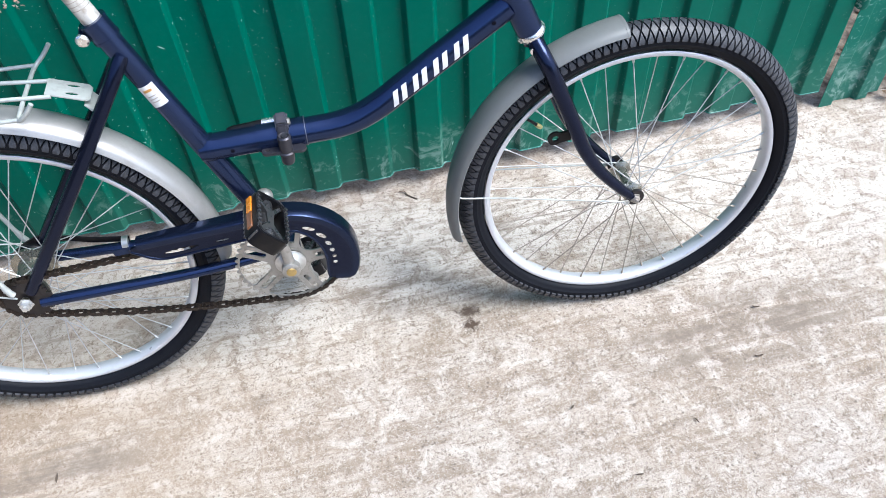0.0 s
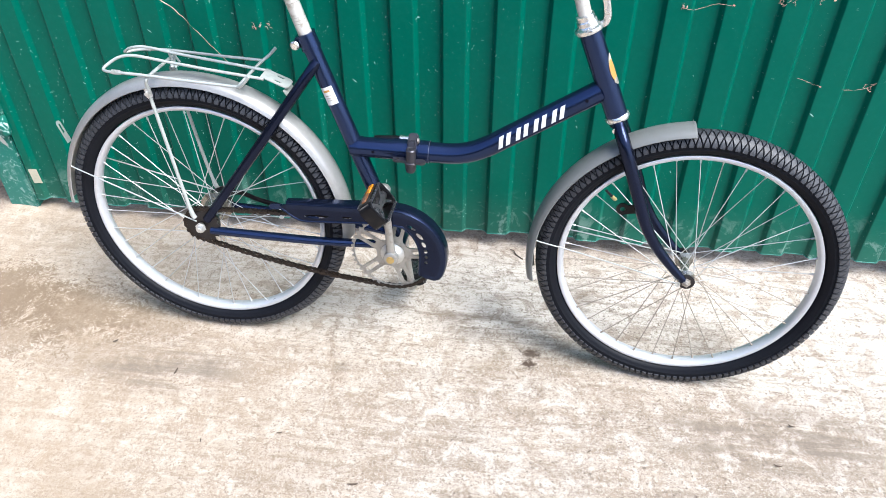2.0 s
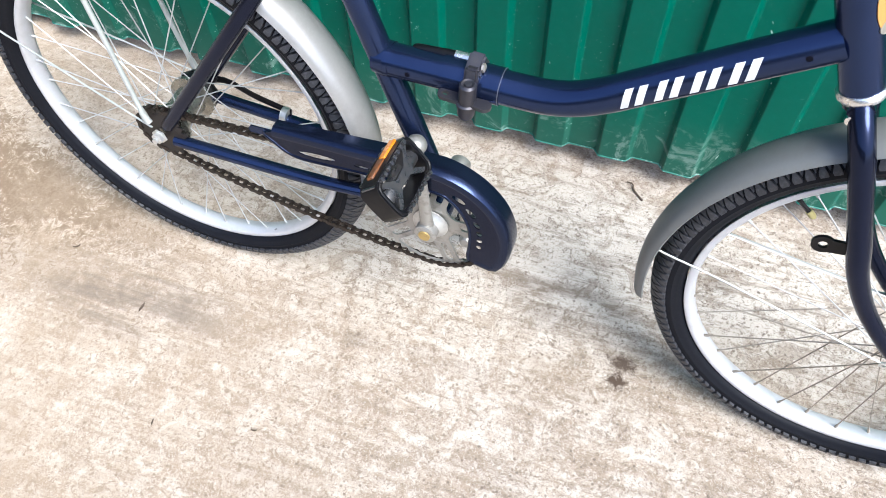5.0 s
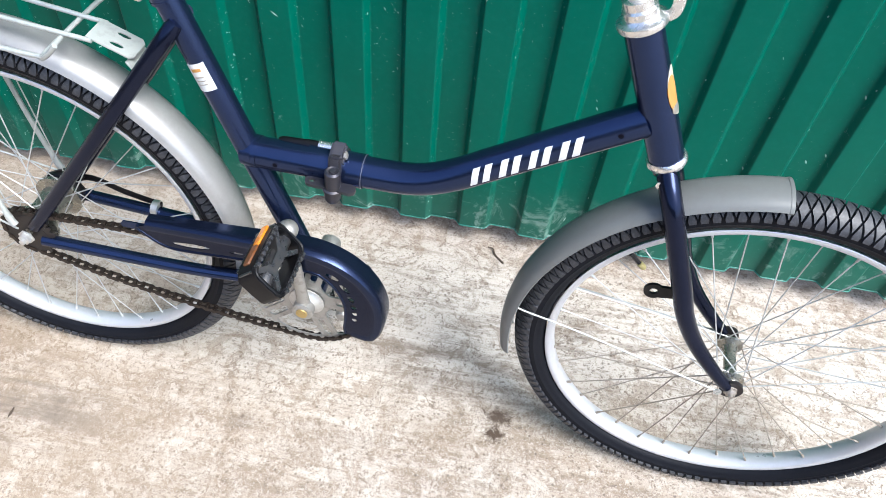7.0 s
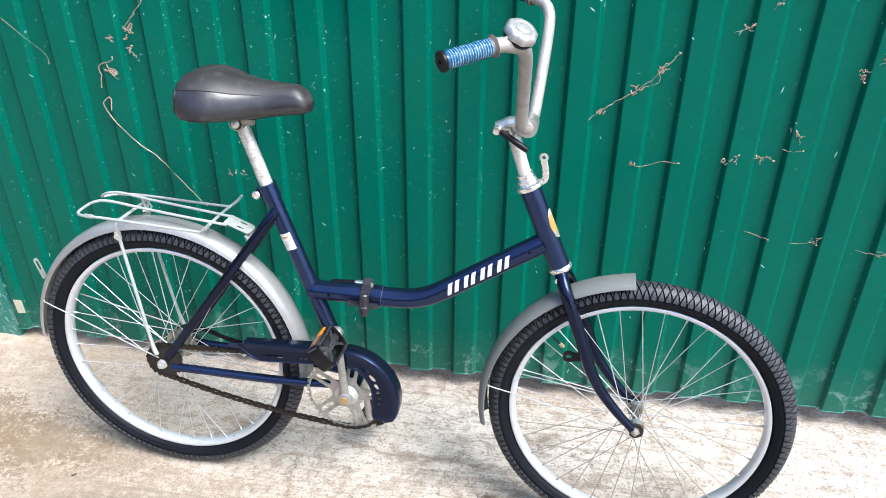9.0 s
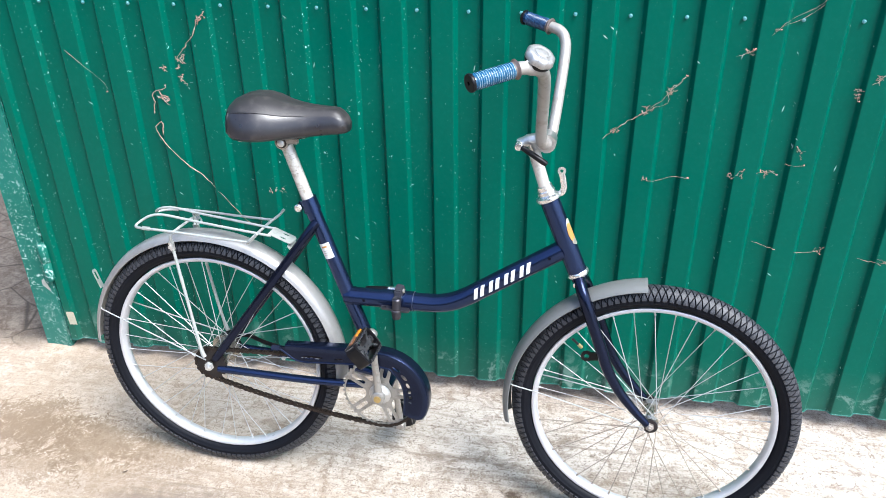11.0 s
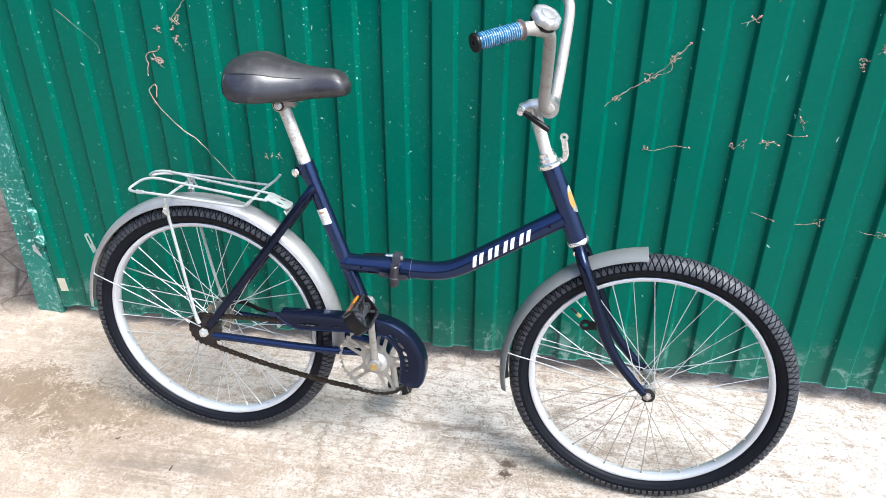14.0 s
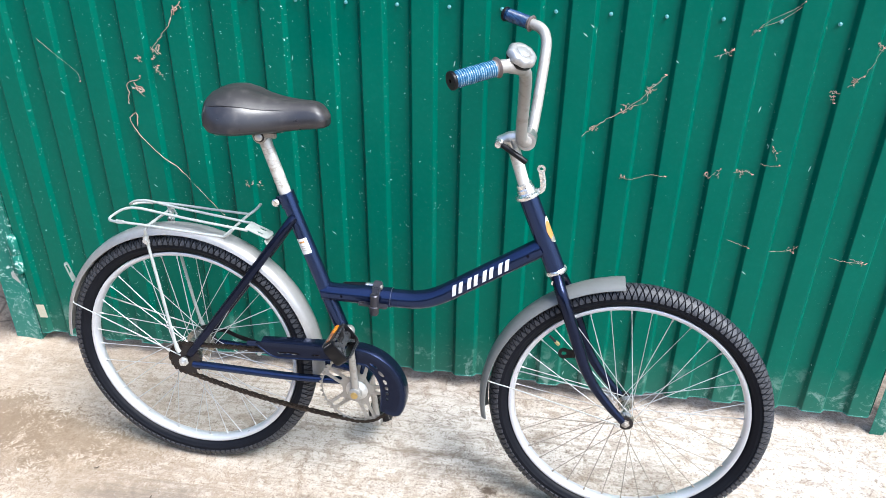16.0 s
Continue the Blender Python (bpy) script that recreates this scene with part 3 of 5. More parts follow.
HEM, GATE_TOP = 0.059, 2.17


def ribbed_sheet(bm, x0, x1, z0, z1, phase=RIB0, depth=0.0066, thick=0.0012):
    """A trapezoid-ribbed sheet: the raised flats lie nearer, their right-hand slopes pass through phase + k * RIB."""
    slope, half = 0.0105, RIB / 2
    stops, k = [], math.floor((x0 - phase) / RIB) - 1
    while phase + k * RIB < x1 + RIB:
        c = phase + k * RIB
        stops += [(c - slope / 2, -depth), (c + slope / 2, depth), (c + half - slope / 2, depth), (c + half + slope / 2, -depth)]
        k += 1

    def height(x):
        for (a, p), (b, q) in zip(stops, stops[1:]):
            if a <= x <= b:
                f = (x - a) / (b - a)
                e = 0.22
                f = f * f / (2 * e * (1 - e)) if f < e else 1 - (1 - f) ** 2 / (2 * e * (1 - e)) if f > 1 - e else (f - e / 2) / (1 - e)
                return p + (q - p) * f
        return 0.0
    bends = [a + (b - a) * f for (a, p), (b, q) in zip(stops, stops[1:]) for f in ((0.0, 0.11, 0.22, 0.4, 0.6, 0.78, 0.89, 1.0) if p != q else (0.03, 0.5, 0.97))]
    xs = sorted({round(x, 5) for x in (x0, x1, *bends) if x0 <= x <= x1})
    zs = [z0 + (z1 - z0) * i / 24 for i in range(25)]
    front = [[bm.verts.new((x, GATE_Y + height(x) + 0.0022 * noise.noise((x * 1.7, z * 1.3, 5)), z + (0.004 * noise.noise((x * 9, 2, 0)) if i == 0 else 0))) for x in xs] for i, z in enumerate(zs)]
    back = [[bm.verts.new(v.co + Vector((0, thick, 0))) for v in row] for row in front]
    for g in (front, back):
        for a, b in zip(g, g[1:]):
            for i in range(len(xs) - 1):
                bm.faces.new((a[i], a[i + 1], b[i + 1], b[i]))
    for i in range(len(xs) - 1):
        for r in (0, -1):
            bm.faces.new((front[r][i], front[r][i + 1], back[r][i + 1], back[r][i]))
    for j in range(len(zs) - 1):
        for c in (0, -1):
            bm.faces.new((front[j][c], front[j + 1][c], back[j + 1][c], back[j][c]))
    return bm


def screw(x, z, parent):
    bm = bmesh.new()
    lathe(bm, [(0.0045, 0.0), (0.0045, 0.001), (0.003, 0.0014), (0.003, 0.0035), (0.0024, 0.0041), (0.0, 0.0042)], (x, GATE_Y + 0.0035, z), (0, -1, 0), 10)
    return part("screw", bm, SCREW, parent)


def hem_edge(bm, x0, x1, z):
    """The pale worn cut edge along the foot of a ribbed sheet, a thin lip that follows the ribs."""
    pts = []
    for i in range(int((x1 - x0) / 0.004) + 1):
        x = x0 + 0.004 * i
        u = ((x - RIB0) / RIB + 0.5) % 1.0 - 0.5
        w = 0.0105 / RIB / 2
        side = max(-1.0, min(1.0, u / w)) if abs(u) < 0.25 else max(-1.0, min(1.0, (0.5 - abs(u)) / w))
        pts.append((x, GATE_Y - 0.0008 + 0.0066 * (side if abs(u) < 0.25 else (side if u > 0 else -side)) + 0.0022 * noise.noise((x * 1.7, z * 1.3, 5)), z + 0.0008 + 0.004 * noise.noise((x * 9, 2, 0))))
    return tube(bm, pts, 0.0016, 6)


gate = tagged(new("metal_gate"), "green ribbed sheet-metal gate leaf, scratched and flecked white", "gate", kind="structure")
part("sheet", ribbed_sheet(bmesh.new(), -1.182, 1.232, HEM, GATE_TOP), GREEN, gate, sharp=40)
part("hem_edge", hem_edge(bmesh.new(), -1.18, 1.23, HEM), GREEN_CHALKY, gate, "pale scraped lower edge")
for k in range(-10, 10):
    screw(RIB0 + RIB * k + RIB * 0.25, 1.087, gate)

# unseen frame uprights added behind the sheet to keep the slits dark
for x in (-1.158, 1.206):
    bm = bmesh.new()
    block(bm, pose(x, GATE_Y + 0.03, 1.09), (0.046, 0.04, 2.08), 0.003)
    part("backing_upright", bm, GREEN, gate)
# steel posts on both sides of the leaf, with the hinge
post = tagged(new("gate_post"), "chipped green steel hinge post beside the gate", "gate post", kind="structure")
bm = bmesh.new()
block(bm, pose(-1.2345, GATE_Y + 0.026, GATE_TOP / 2), (0.087, 0.06, GATE_TOP + 0.01), 0.004)
part("post", bm, GREEN_CHALKY, post)
for z in (0.335, 1.72):
    bm = bmesh.new()
    lathe(bm, [(0.0, -0.062), (0.012, -0.06), (0.0145, -0.055), (0.0145, -0.002), (0.013, 0.0), (0.0145, 0.002), (0.0145, 0.055), (0.011, 0.062), (0.0, 0.064)], (-1.191, GATE_Y - 0.009, z), (0, 0, 1), 14)
    part("hinge", bm, GREEN_CHALKY, post, "lumpy painted steel barrel hinge")

bm = bmesh.new()
plate(bm, [(-0.008, 0.019), (0.0, 0.021), (0.011, -0.004), (0.013, -0.019), (0.004, -0.013), (-0.009, 0.002)], [], lambda u, v, w: (-1.221 + u, GATE_Y - 0.0043 - w, 0.25 + v), 0.0006)
part("bare_patch", bm, RACK, post, "pale scraped patch of bare metal")

leaf2 = tagged(new("gate_panel"), "narrow green ribbed sheet-metal panel beside the gate", "gate", kind="structure")
part("sheet", ribbed_sheet(bmesh.new(), 1.24, 1.37, 0.004, GATE_TOP, RIB0 + 0.055), GREEN_WORN, leaf2, sharp=40)
bm = bmesh.new()
lathe(bm, [(0.0, -0.06), (0.012, -0.058), (0.0145, -0.052), (0.0145, 0.052), (0.011, 0.06), (0.0, 0.062)], (1.236, GATE_Y - 0.008, 0.352), (0, 0, 1), 14)
part("hinge", bm, GREEN_WORN, leaf2, "painted steel barrel hinge")
bm = bmesh.new()
block(bm, pose(1.39, GATE_Y + 0.03, GATE_TOP / 2 + 0.01), (0.038, 0.06, GATE_TOP), 0.004)
part("post", bm, GREEN_WORN, leaf2)

# an unseen wall added a step behind the leaf closes the slits
bm = bmesh.new()
block(bm, pose(0.05, GATE_Y + 0.6, 1.1), (2.72, 0.08, 2.2))
tagged(part("backing_wall", bm, BACKING_BROWN), "plain brown backing wall added behind the closed gate", "wall", kind="structure")

# an unseen wall added at one side, blocks low sky from the left
bm = bmesh.new()
block(bm, pose(-4.4, -1.7, 1.1), (0.2, 7.8, 2.2))
tagged(part("shade_wall_west", bm, DARK), "plain dark unseen wall added to shade one side", "wall", kind="structure")

# another unseen wall, added behind the camera to darken what the gate reflects
bm = bmesh.new()
block(bm, pose(-0.6, -5.6, 1.1), (7.8, 0.2, 2.2))
tagged(part("shade_wall_south", bm, DARK), "plain dark unseen wall added to darken the reflections", "wall", kind="structure")

# white paper scrap stuck to the foot of the sheet
bm = bmesh.new()
block(bm, pose(-1.162, GATE_Y - 0.0072, 0.139, 0, -4, 0), (0.026, 0.0012, 0.046), 0.0004, 1)
tagged(part("sticker", bm, CREAM), "small pale label stuck low on the gate", "sticker")


# ---- the bicycle ----
LEAN, YAW, AXLE, HALF = 5.0, -1.78, 0.298, 0.513
bike = new("bicycle")
bike.matrix_basis = pose(0.0078, 0.9613, 0.0186, -LEAN, 0.92, YAW)
tagged(bike, "dark blue folding bicycle with silver mudguards leaning on the gate", "bicycle")
R_HUB, F_HUB = (-HALF, 0.0, AXLE), (HALF, 0.0, AXLE)


def tyre(centre, parent, tread):
    """A smooth casing with raised diamond blocks round it, small wedges at the shoulders."""
    cx, cy, cz = centre
    big, small, pitch = 0.2831, 0.0222, 132
    bm = bmesh.new()
    sweep_round(bm, [((small + (0.0009 if abs(g) in (104, 128) else 0.0)) * math.sin(radians(g)), big + small * math.cos(radians(g))) for g in range(-152, 153, 8)], centre, 0, 360, 184, False)

    def spot(u, v, lift):
        th, a, r = 2 * math.pi * u / pitch, radians(75 * v), small + lift
        rad = big + r * math.cos(a)
        return (cx + rad * math.cos(th), cy + r * math.sin(a), cz + rad * math.sin(th))

    def lozenge(u0, v0, rows, shade=1):
        top, low = [], []
        for v, h in rows:
            us = (u0 - h, u0 + h)
            top.append([bm.verts.new(spot(u, v0 + v, 0.004)) for u in us])
            low.append([bm.verts.new(spot(u0 + (u - u0) * 1.12, v0 + v, -0.0004)) for u in us])
        n = len(rows)
        made = [bm.faces.new((top[i][0], top[i][1], top[i + 1][1], top[i + 1][0])) for i in range(n - 1)]
        for i in range(n - 1):
            for k in (0, 1):
                made.append(bm.faces.new((top[i][k], top[i + 1][k], low[i + 1][k], low[i][k])))
        for i in (0, n - 1):
            made.append(bm.faces.new((top[i][0], top[i][1], low[i][1], low[i][0])))
        for f in made:
            f.material_index = shade

    g = 0.105
    full = [(v, max(0.01, (0.5 - abs(v)) - g)) for v in (-0.43, -0.25, 0.0, 0.25, 0.43)]
    for n in range(pitch):
        lozenge(n + 0.5, 0.0, full)
        for s in (-1, 1):
            lozenge(n, s * 0.5, full)
            # pointed shoulder blocks whose feet run together at the side
            lozenge(n + 0.5, s * 1.0, [(s * v, h) for v, h in ((-0.41, 0.01), (-0.22, 0.17), (-0.02, 0.33), (0.06, 0.34), (0.14, 0.3))])
    return part("tyre", bm, [RUBBER, tread], parent, "black rubber tyre with a diamond tread", 30)


def wheel(name, centre, hub_flanges, hub_r, cross, seed, label, sag=0.0):
    rng = random.Random(seed)
    cx, cy, cz = centre
    bm = bmesh.new()
    half = [(0.0146, 0.261), (0.0147, 0.2578), (0.0141, 0.2552), (0.0124, 0.2532), (0.0095, 0.2516), (0.005, 0.2502)]
    rim = [(-0.0138, 0.2622), *[(-y, r) for y, r in half], (0.0, 0.2497), *half[::-1], (0.0138, 0.2622), (0.0118, 0.261), (0.0105, 0.2555), (0.0, 0.2525), (-0.0105, 0.2555), (-0.0118, 0.261)]
    sweep_round(bm, rim, centre, 0, 360, 160)
    w = part(name, bm, RIM, bike, label)
    tyre(centre, w, TREAD)
    for i in range(36):
        side = -1 if i % 2 else 1
        j = i // 2
        lean = 1 if j % 2 else -1
        out = 2 * math.pi * (i + 0.5) / 36
        inn = out + lean * cross
        y0, fr = hub_flanges[0 if side < 0 else 1], hub_r
        a = Vector((cx + fr * math.cos(inn), cy + y0 + rng.uniform(-0.001, 0.001), cz - sag + fr * math.sin(inn)))
        b = Vector((cx + 0.2505 * math.cos(out), cy + side * 0.003, cz + 0.2505 * math.sin(out)))
        bm = bmesh.new()
        d = (b - a).normalized()
        tube(bm, [a, b - d * 0.008], 0.00094, 5)
        tube(bm, [b - d * 0.009, b - d * 0.007, b], [0.0012, 0.002, 0.002], 6)
        # browner wire in the lower half of the front wheel
        part("spoke", bm, SPOKE_BROWN if (name == "front_wheel" and math.sin(out) < 0.05) else SPOKE, w)
    return w


rear = wheel("rear_wheel", R_HUB, (-0.03, 0.033), 0.031, 1.05, 1, "rear wheel with grey rim and thin wire spokes")
front = wheel("front_wheel", F_HUB, (-0.031, 0.031), 0.0175, 1.05, 2, "front wheel with grey rim and thin wire spokes", 0.005)


def nut(bm, x, y, z, out=-1, r=0.0095, h=0.008):
    lathe(bm, [(r * 1.35, 0.0), (r * 1.35, 0.0018), (r, 0.002), (r, h), (r * 0.8, h + 0.0012), (r * 0.52, h + 0.0014), (r * 0.5, h + 0.006), (0.0, h + 0.0068)], (x, y, z), (0, out, 0), 6)


rear.matrix_basis = pose(-0.5135, -0.0028, 0.2938, -0.48, 0, 0.38) @ pose(HALF, 0, -AXLE)
front.matrix_basis = pose(0.517, -0.0125, 0.2988, -0.68, 0, -2.6) @ pose(-HALF, 0, -AXLE)

# hubs
bm = bmesh.new()
lathe(bm, [(0.007, -0.046), (0.012, -0.04), (0.0125, -0.036), (0.0185, -0.0328), (0.0185, -0.0308), (0.011, -0.027), (0.0088, -0.015), (0.0088, 0.015), (0.011, 0.027), (0.0185, 0.0308), (0.0185, 0.0328), (0.0125, 0.036), (0.012, 0.04), (0.007, 0.046)], (HALF, 0, AXLE - 0.005), (0, 1, 0), 24)
part("hub", bm, HUB, front)
for s in (-1, 1):
    bm = bmesh.new()
    nut(bm, HALF, s * 0.049, AXLE - 0.005, s, 0.0074, 0.006)
    part("axle_nut", bm, SMUDGED, front)
bm = bmesh.new()
lathe(bm, [(0.008, -0.05), (0.016, -0.044), (0.018, -0.036), (0.034, -0.034), (0.034, -0.029), (0.024, -0.026), (0.0225, 0.0), (0.0245, 0.026), (0.036, 0.03), (0.036, 0.036), (0.024, 0.04), (0.02, 0.05), (0.008, 0.052)], R_HUB, (0, 1, 0), 28)
part("hub", bm, HUB, rear, "galvanised coaster brake hub shell")
bm = bmesh.new()
lathe(bm, [(0.012, 0.04), (0.031, 0.041), (0.0335, 0.044), (0.0335, 0.05), (0.03, 0.053), (0.012, 0.056)], R_HUB, (0, 1, 0), 24)
part("brake_cone", bm, BLACK, rear, "black brake arm disc")
for s in (-1, 1):
    bm = bmesh.new()
    nut(bm, -HALF, s * 0.058, AXLE, s, 0.009)
    part("axle_nut", bm, STEEL, rear)


def gear(r, teeth, hole, y, centre, depth=0.006, extra=()):
    out = []
    for i in range(teeth * 4):
        a = 2 * math.pi * i / (teeth * 4)
        rr = r + (0.0, depth, depth, 0.0)[i % 4] - depth / 2
        out.append((rr * math.cos(a), rr * math.sin(a)))
    bm = bmesh.new()
    plate(bm, out, [circle(0, 0, hole, 20), *extra], lambda u, v, w: (centre[0] + u, y + w, centre[2] + v), 0.0026)
    return bm


part("sprocket", gear(0.0385, 18, 0.017, -0.051, R_HUB), DARKMETAL, rear, "oily toothed rear sprocket", 25)

# valve of the front tube
bm = bmesh.new()
va = math.radians(140)
vd = Vector((math.cos(va), 0, math.sin(va)))
tube(bm, [Vector(F_HUB) + vd * 0.243, Vector(F_HUB) + vd * 0.222], 0.0027, 8)
valve = part("valve", bm, DARKMETAL, front)
bm = bmesh.new()
tube(bm, [Vector(F_HUB) + vd * 0.224, Vector(F_HUB) + vd * 0.215, Vector(F_HUB) + vd * 0.2125], [0.0042, 0.0042, 0.003], 10)
part("valve_cap", bm, YELLOW_CAP, front, "yellow valve cap")

# the frame
BB = (-0.092, 0.0, 0.277)
MAIN = [(-0.176, 0, 0.497), (-0.06, 0, 0.4995), (-0.005, 0, 0.5005), (0.03, 0, 0.503), (0.062, 0, 0.5115), (0.095, 0, 0.5285), (0.129, 0, 0.5515), (0.2, 0, 0.6), (0.294, 0, 0.664)]
SEAT_TOP, SEAT_LOW = Vector((-0.266, 0, 0.724)), Vector(BB)
HEAD_TOP, HEAD_LOW = Vector((0.2565, 0, 0.7715)), Vector((0.3265, 0, 0.6185))
bm = bmesh.new()
tube(bm, [SEAT_LOW, SEAT_TOP], 0.0166, 24)
seat_tube = part("seat_tube", bm, BLUE, bike)
bm = bmesh.new()
tube(bm, spline(MAIN, 5), 0.0208, 24)
main_tube = part("main_tube", bm, BLUE, bike)
bm = bmesh.new()
tube(bm, [(-0.172, 0, 0.4972), (-0.164, 0, 0.4973)], 0.0218, 24)
tube(bm, [(-0.186, 0, 0.4965), (-0.17, 0, 0.4972)], [0.0195, 0.0222], 24)
part("weld_collar", bm, BLUE, main_tube)
bm = bmesh.new()
tube(bm, [HEAD_LOW, HEAD_TOP], 0.0206, 28)
head_tube = part("head_tube", bm, BLUE, bike)
bm = bmesh.new()
lathe(bm, [(0.0195, -0.036), (0.0205, -0.034), (0.0205, 0.034), (0.0195, 0.036)], BB, (0, 1, 0), 24)
part("bottom_bracket_shell", bm, BLUE, bike)
for s in (-1, 1):
    bm = bmesh.new()
    tube(bm, spline([(-0.243, s * 0.014, 0.676), (-0.27, s * 0.028, 0.637), (-0.36, s * 0.046, 0.508), (-0.474, s * 0.052, 0.348), (-0.5, s * 0.052, 0.312)], 5), [0.0085, 0.0102, 0.0102] + [0.0102] * 13 + [0.0098] * 5, 16)
    part("seat_stay", bm, BLUE_SHADED, bike)
    bm = bmesh.new()
    tube(bm, spline([(-0.1, s * 0.022, 0.279), (-0.2, s * 0.038, 0.2815), (-0.3, s * 0.046, 0.2825), (-0.494, s * 0.052, 0.2845)], 5), 0.0094, 16)
    part("chain_stay", bm, BLUE, bike)
    bm = bmesh.new()
    out = [(-0.545, 0.292), (-0.54, 0.314), (-0.522, 0.325), (-0.502, 0.335), (-0.487, 0.336), (-0.478, 0.322), (-0.489, 0.306), (-0.482, 0.292), (-0.468, 0.288), (-0.468, 0.277), (-0.495, 0.274), (-0.53, 0.28)]
    plate(bm, out, [circle(-HALF, AXLE, 0.006, 10)], lambda u, v, w: (u, s * 0.052 + w - 0.002, v), 0.004)
    part("dropout", bm, DARKMETAL, bike, sharp=25)
bm = bmesh.new()
tube(bm, [SEAT_TOP - (SEAT_TOP - SEAT_LOW).normalized() * 0.03, SEAT_TOP], 0.0188, 24)
block(bm, pose(-0.277, 0, 0.708, 0, -22, 0), (0.016, 0.02, 0.02), 0.003)
for h in (0.002, 0.029):
    p = SEAT_TOP - (SEAT_TOP - SEAT_LOW).normalized() * h
    tube(bm, [p, p + (SEAT_TOP - SEAT_LOW).normalized() * 0.003], 0.0196, 24)
collar = part("seat_clamp", bm, BLUE, bike)
bm = bmesh.new()
lathe(bm, [(0.0, -0.019), (0.0065, -0.0185), (0.0088, -0.016), (0.0088, -0.0125), (0.0045, -0.012), (0.0045, 0.014), (0.008, 0.0145), (0.008, 0.02), (0.0, 0.021)], (-0.2835, 0, 0.704), (0, 1, 0), 14)
part("clamp_bolt", bm, CHROME, collar, "pale round clamp bolt")

# stickers and print
T_A, T_B = (0.095, 0, 0.5277), (0.294, 0, 0.6632)
for s, w, lo, hi in [(0.024 + 0.0385 * i + 0.0165 * j, 0.0095, -20, 38) for i in range(4) for j in range(2)]:
    part("print_mark", along_tube(T_A, T_B, 0.0208, (s, s + w), (lo, hi), lift=0.001, skew=0.014), WHITE, main_tube, "plain white printed bar")
for s, w in [(0.03 + 0.0385 * i + 0.0165 * j, 0.0095) for i in range(4) for j in range(2)]:
    part("print_mark", along_tube(T_A, T_B, 0.0208, (s, s + w), (-22, 40), facing=(0, 1, 0), lift=0.001, skew=-0.014), WHITE, main_tube, "plain white printed bar")
S_A = SEAT_TOP
st = part("paper_label", along_tube(S_A, SEAT_LOW, 0.0166, (0.105, 0.142), (-44, 40)), WHITE, seat_tube, "white paper label with faint print")
for s, w, m in ((0.111, 0.004, YELLOW), (0.122, 0.0012, SMUDGED), (0.127, 0.0012, SMUDGED), (0.132, 0.0012, SMUDGED)):
    part("print_mark", along_tube(S_A, SEAT_LOW, 0.0166, (s, s + w), (-26, 16), lift=0.001), m, st)
FRONTWARD = (0.99, -0.16, 0)
hb = part("head_badge", oval_on_tube(HEAD_TOP, HEAD_LOW, 0.0206, 0.079, 0.03, 38, FRONTWARD), CREAM, head_tube, "oval cream sticker with a worn yellow figure")
part("print_mark", oval_on_tube(HEAD_TOP, HEAD_LOW, 0.0206, 0.08, 0.022, 25, FRONTWARD, 0.001, 14), YELLOW, hb)
part("print_mark", oval_on_tube(HEAD_TOP, HEAD_LOW, 0.0206, 0.1, 0.006, 22, FRONTWARD, 0.0012, 10), SMUDGED, hb)
# flat dark discs for the drain holes, the shade inside is only colour
for x, z in ((-0.137, 0.4985), (0.268, 0.648)):
    bm = bmesh.new()
    lathe(bm, [(0.0, 0.0), (0.0034, 0.0), (0.003, 0.0008), (0.0, 0.0009)], (x, -0.0206, z), (0, -1, 0), 10)
    part("drain_hole_disc", bm, HOLE_SHADE, main_tube)

# folding joint of the main tube
bm = bmesh.new()
tube(bm, [(-0.098, 0, 0.499), (-0.0625, 0, 0.4996)], 0.0226, 24)
tube(bm, [(-0.0535, 0, 0.4998), (-0.024, 0, 0.5)], 0.0226, 24)
joint = part("folding_joint", bm, BLUE, bike)
bm = bmesh.new()
for x in (-0.0635, -0.0525):
    tube(bm, [(x - 0.003, 0, 0.4995), (x + 0.003, 0, 0.4996)], 0.0262, 20)
block(bm, pose(-0.058, -0.019, 0.516, -18, 0, 0), (0.017, 0.013, 0.03), 0.003)
block(bm, pose(-0.058, -0.006, 0.5262, -62, 0, 0), (0.02, 0.011, 0.03), 0.003)
yoke = part("clamp_yoke", bm, JOINT, joint, "worn greasy steel clamp of the folding joint")
bm = bmesh.new()
tube(bm, [(-0.0255, 0, 0.5), (-0.0243, 0, 0.5)], 0.0229, 24)
part("worn_edge", bm, WORN_EDGE, joint, "bare metal along the edge of the collar")
bm = bmesh.new()
lathe(bm, [(0.0, 0.0), (0.0055, 0.0), (0.0055, 0.003), (0.004, 0.004), (0.0, 0.0045)], (-0.049, -0.008, 0.527), (1, 0, 0.1), 6)
part("yoke_nut", bm, SMUDGED, yoke)
bm = bmesh.new()
lathe(bm, [(0.0, 0.0295), (0.004, 0.0292), (0.0045, 0.027), (0.0078, 0.0285), (0.0102, 0.026), (0.0102, 0.0005), (0.0128, -0.001), (0.0128, -0.0045), (0.0108, -0.006), (0.0104, -0.019), (0.0085, -0.0235), (0.0, -0.024)], (-0.058, -0.031, 0.492), (0.02, -0.05, 1), 18)
part("hinge_barrel", bm, JOINT, joint)
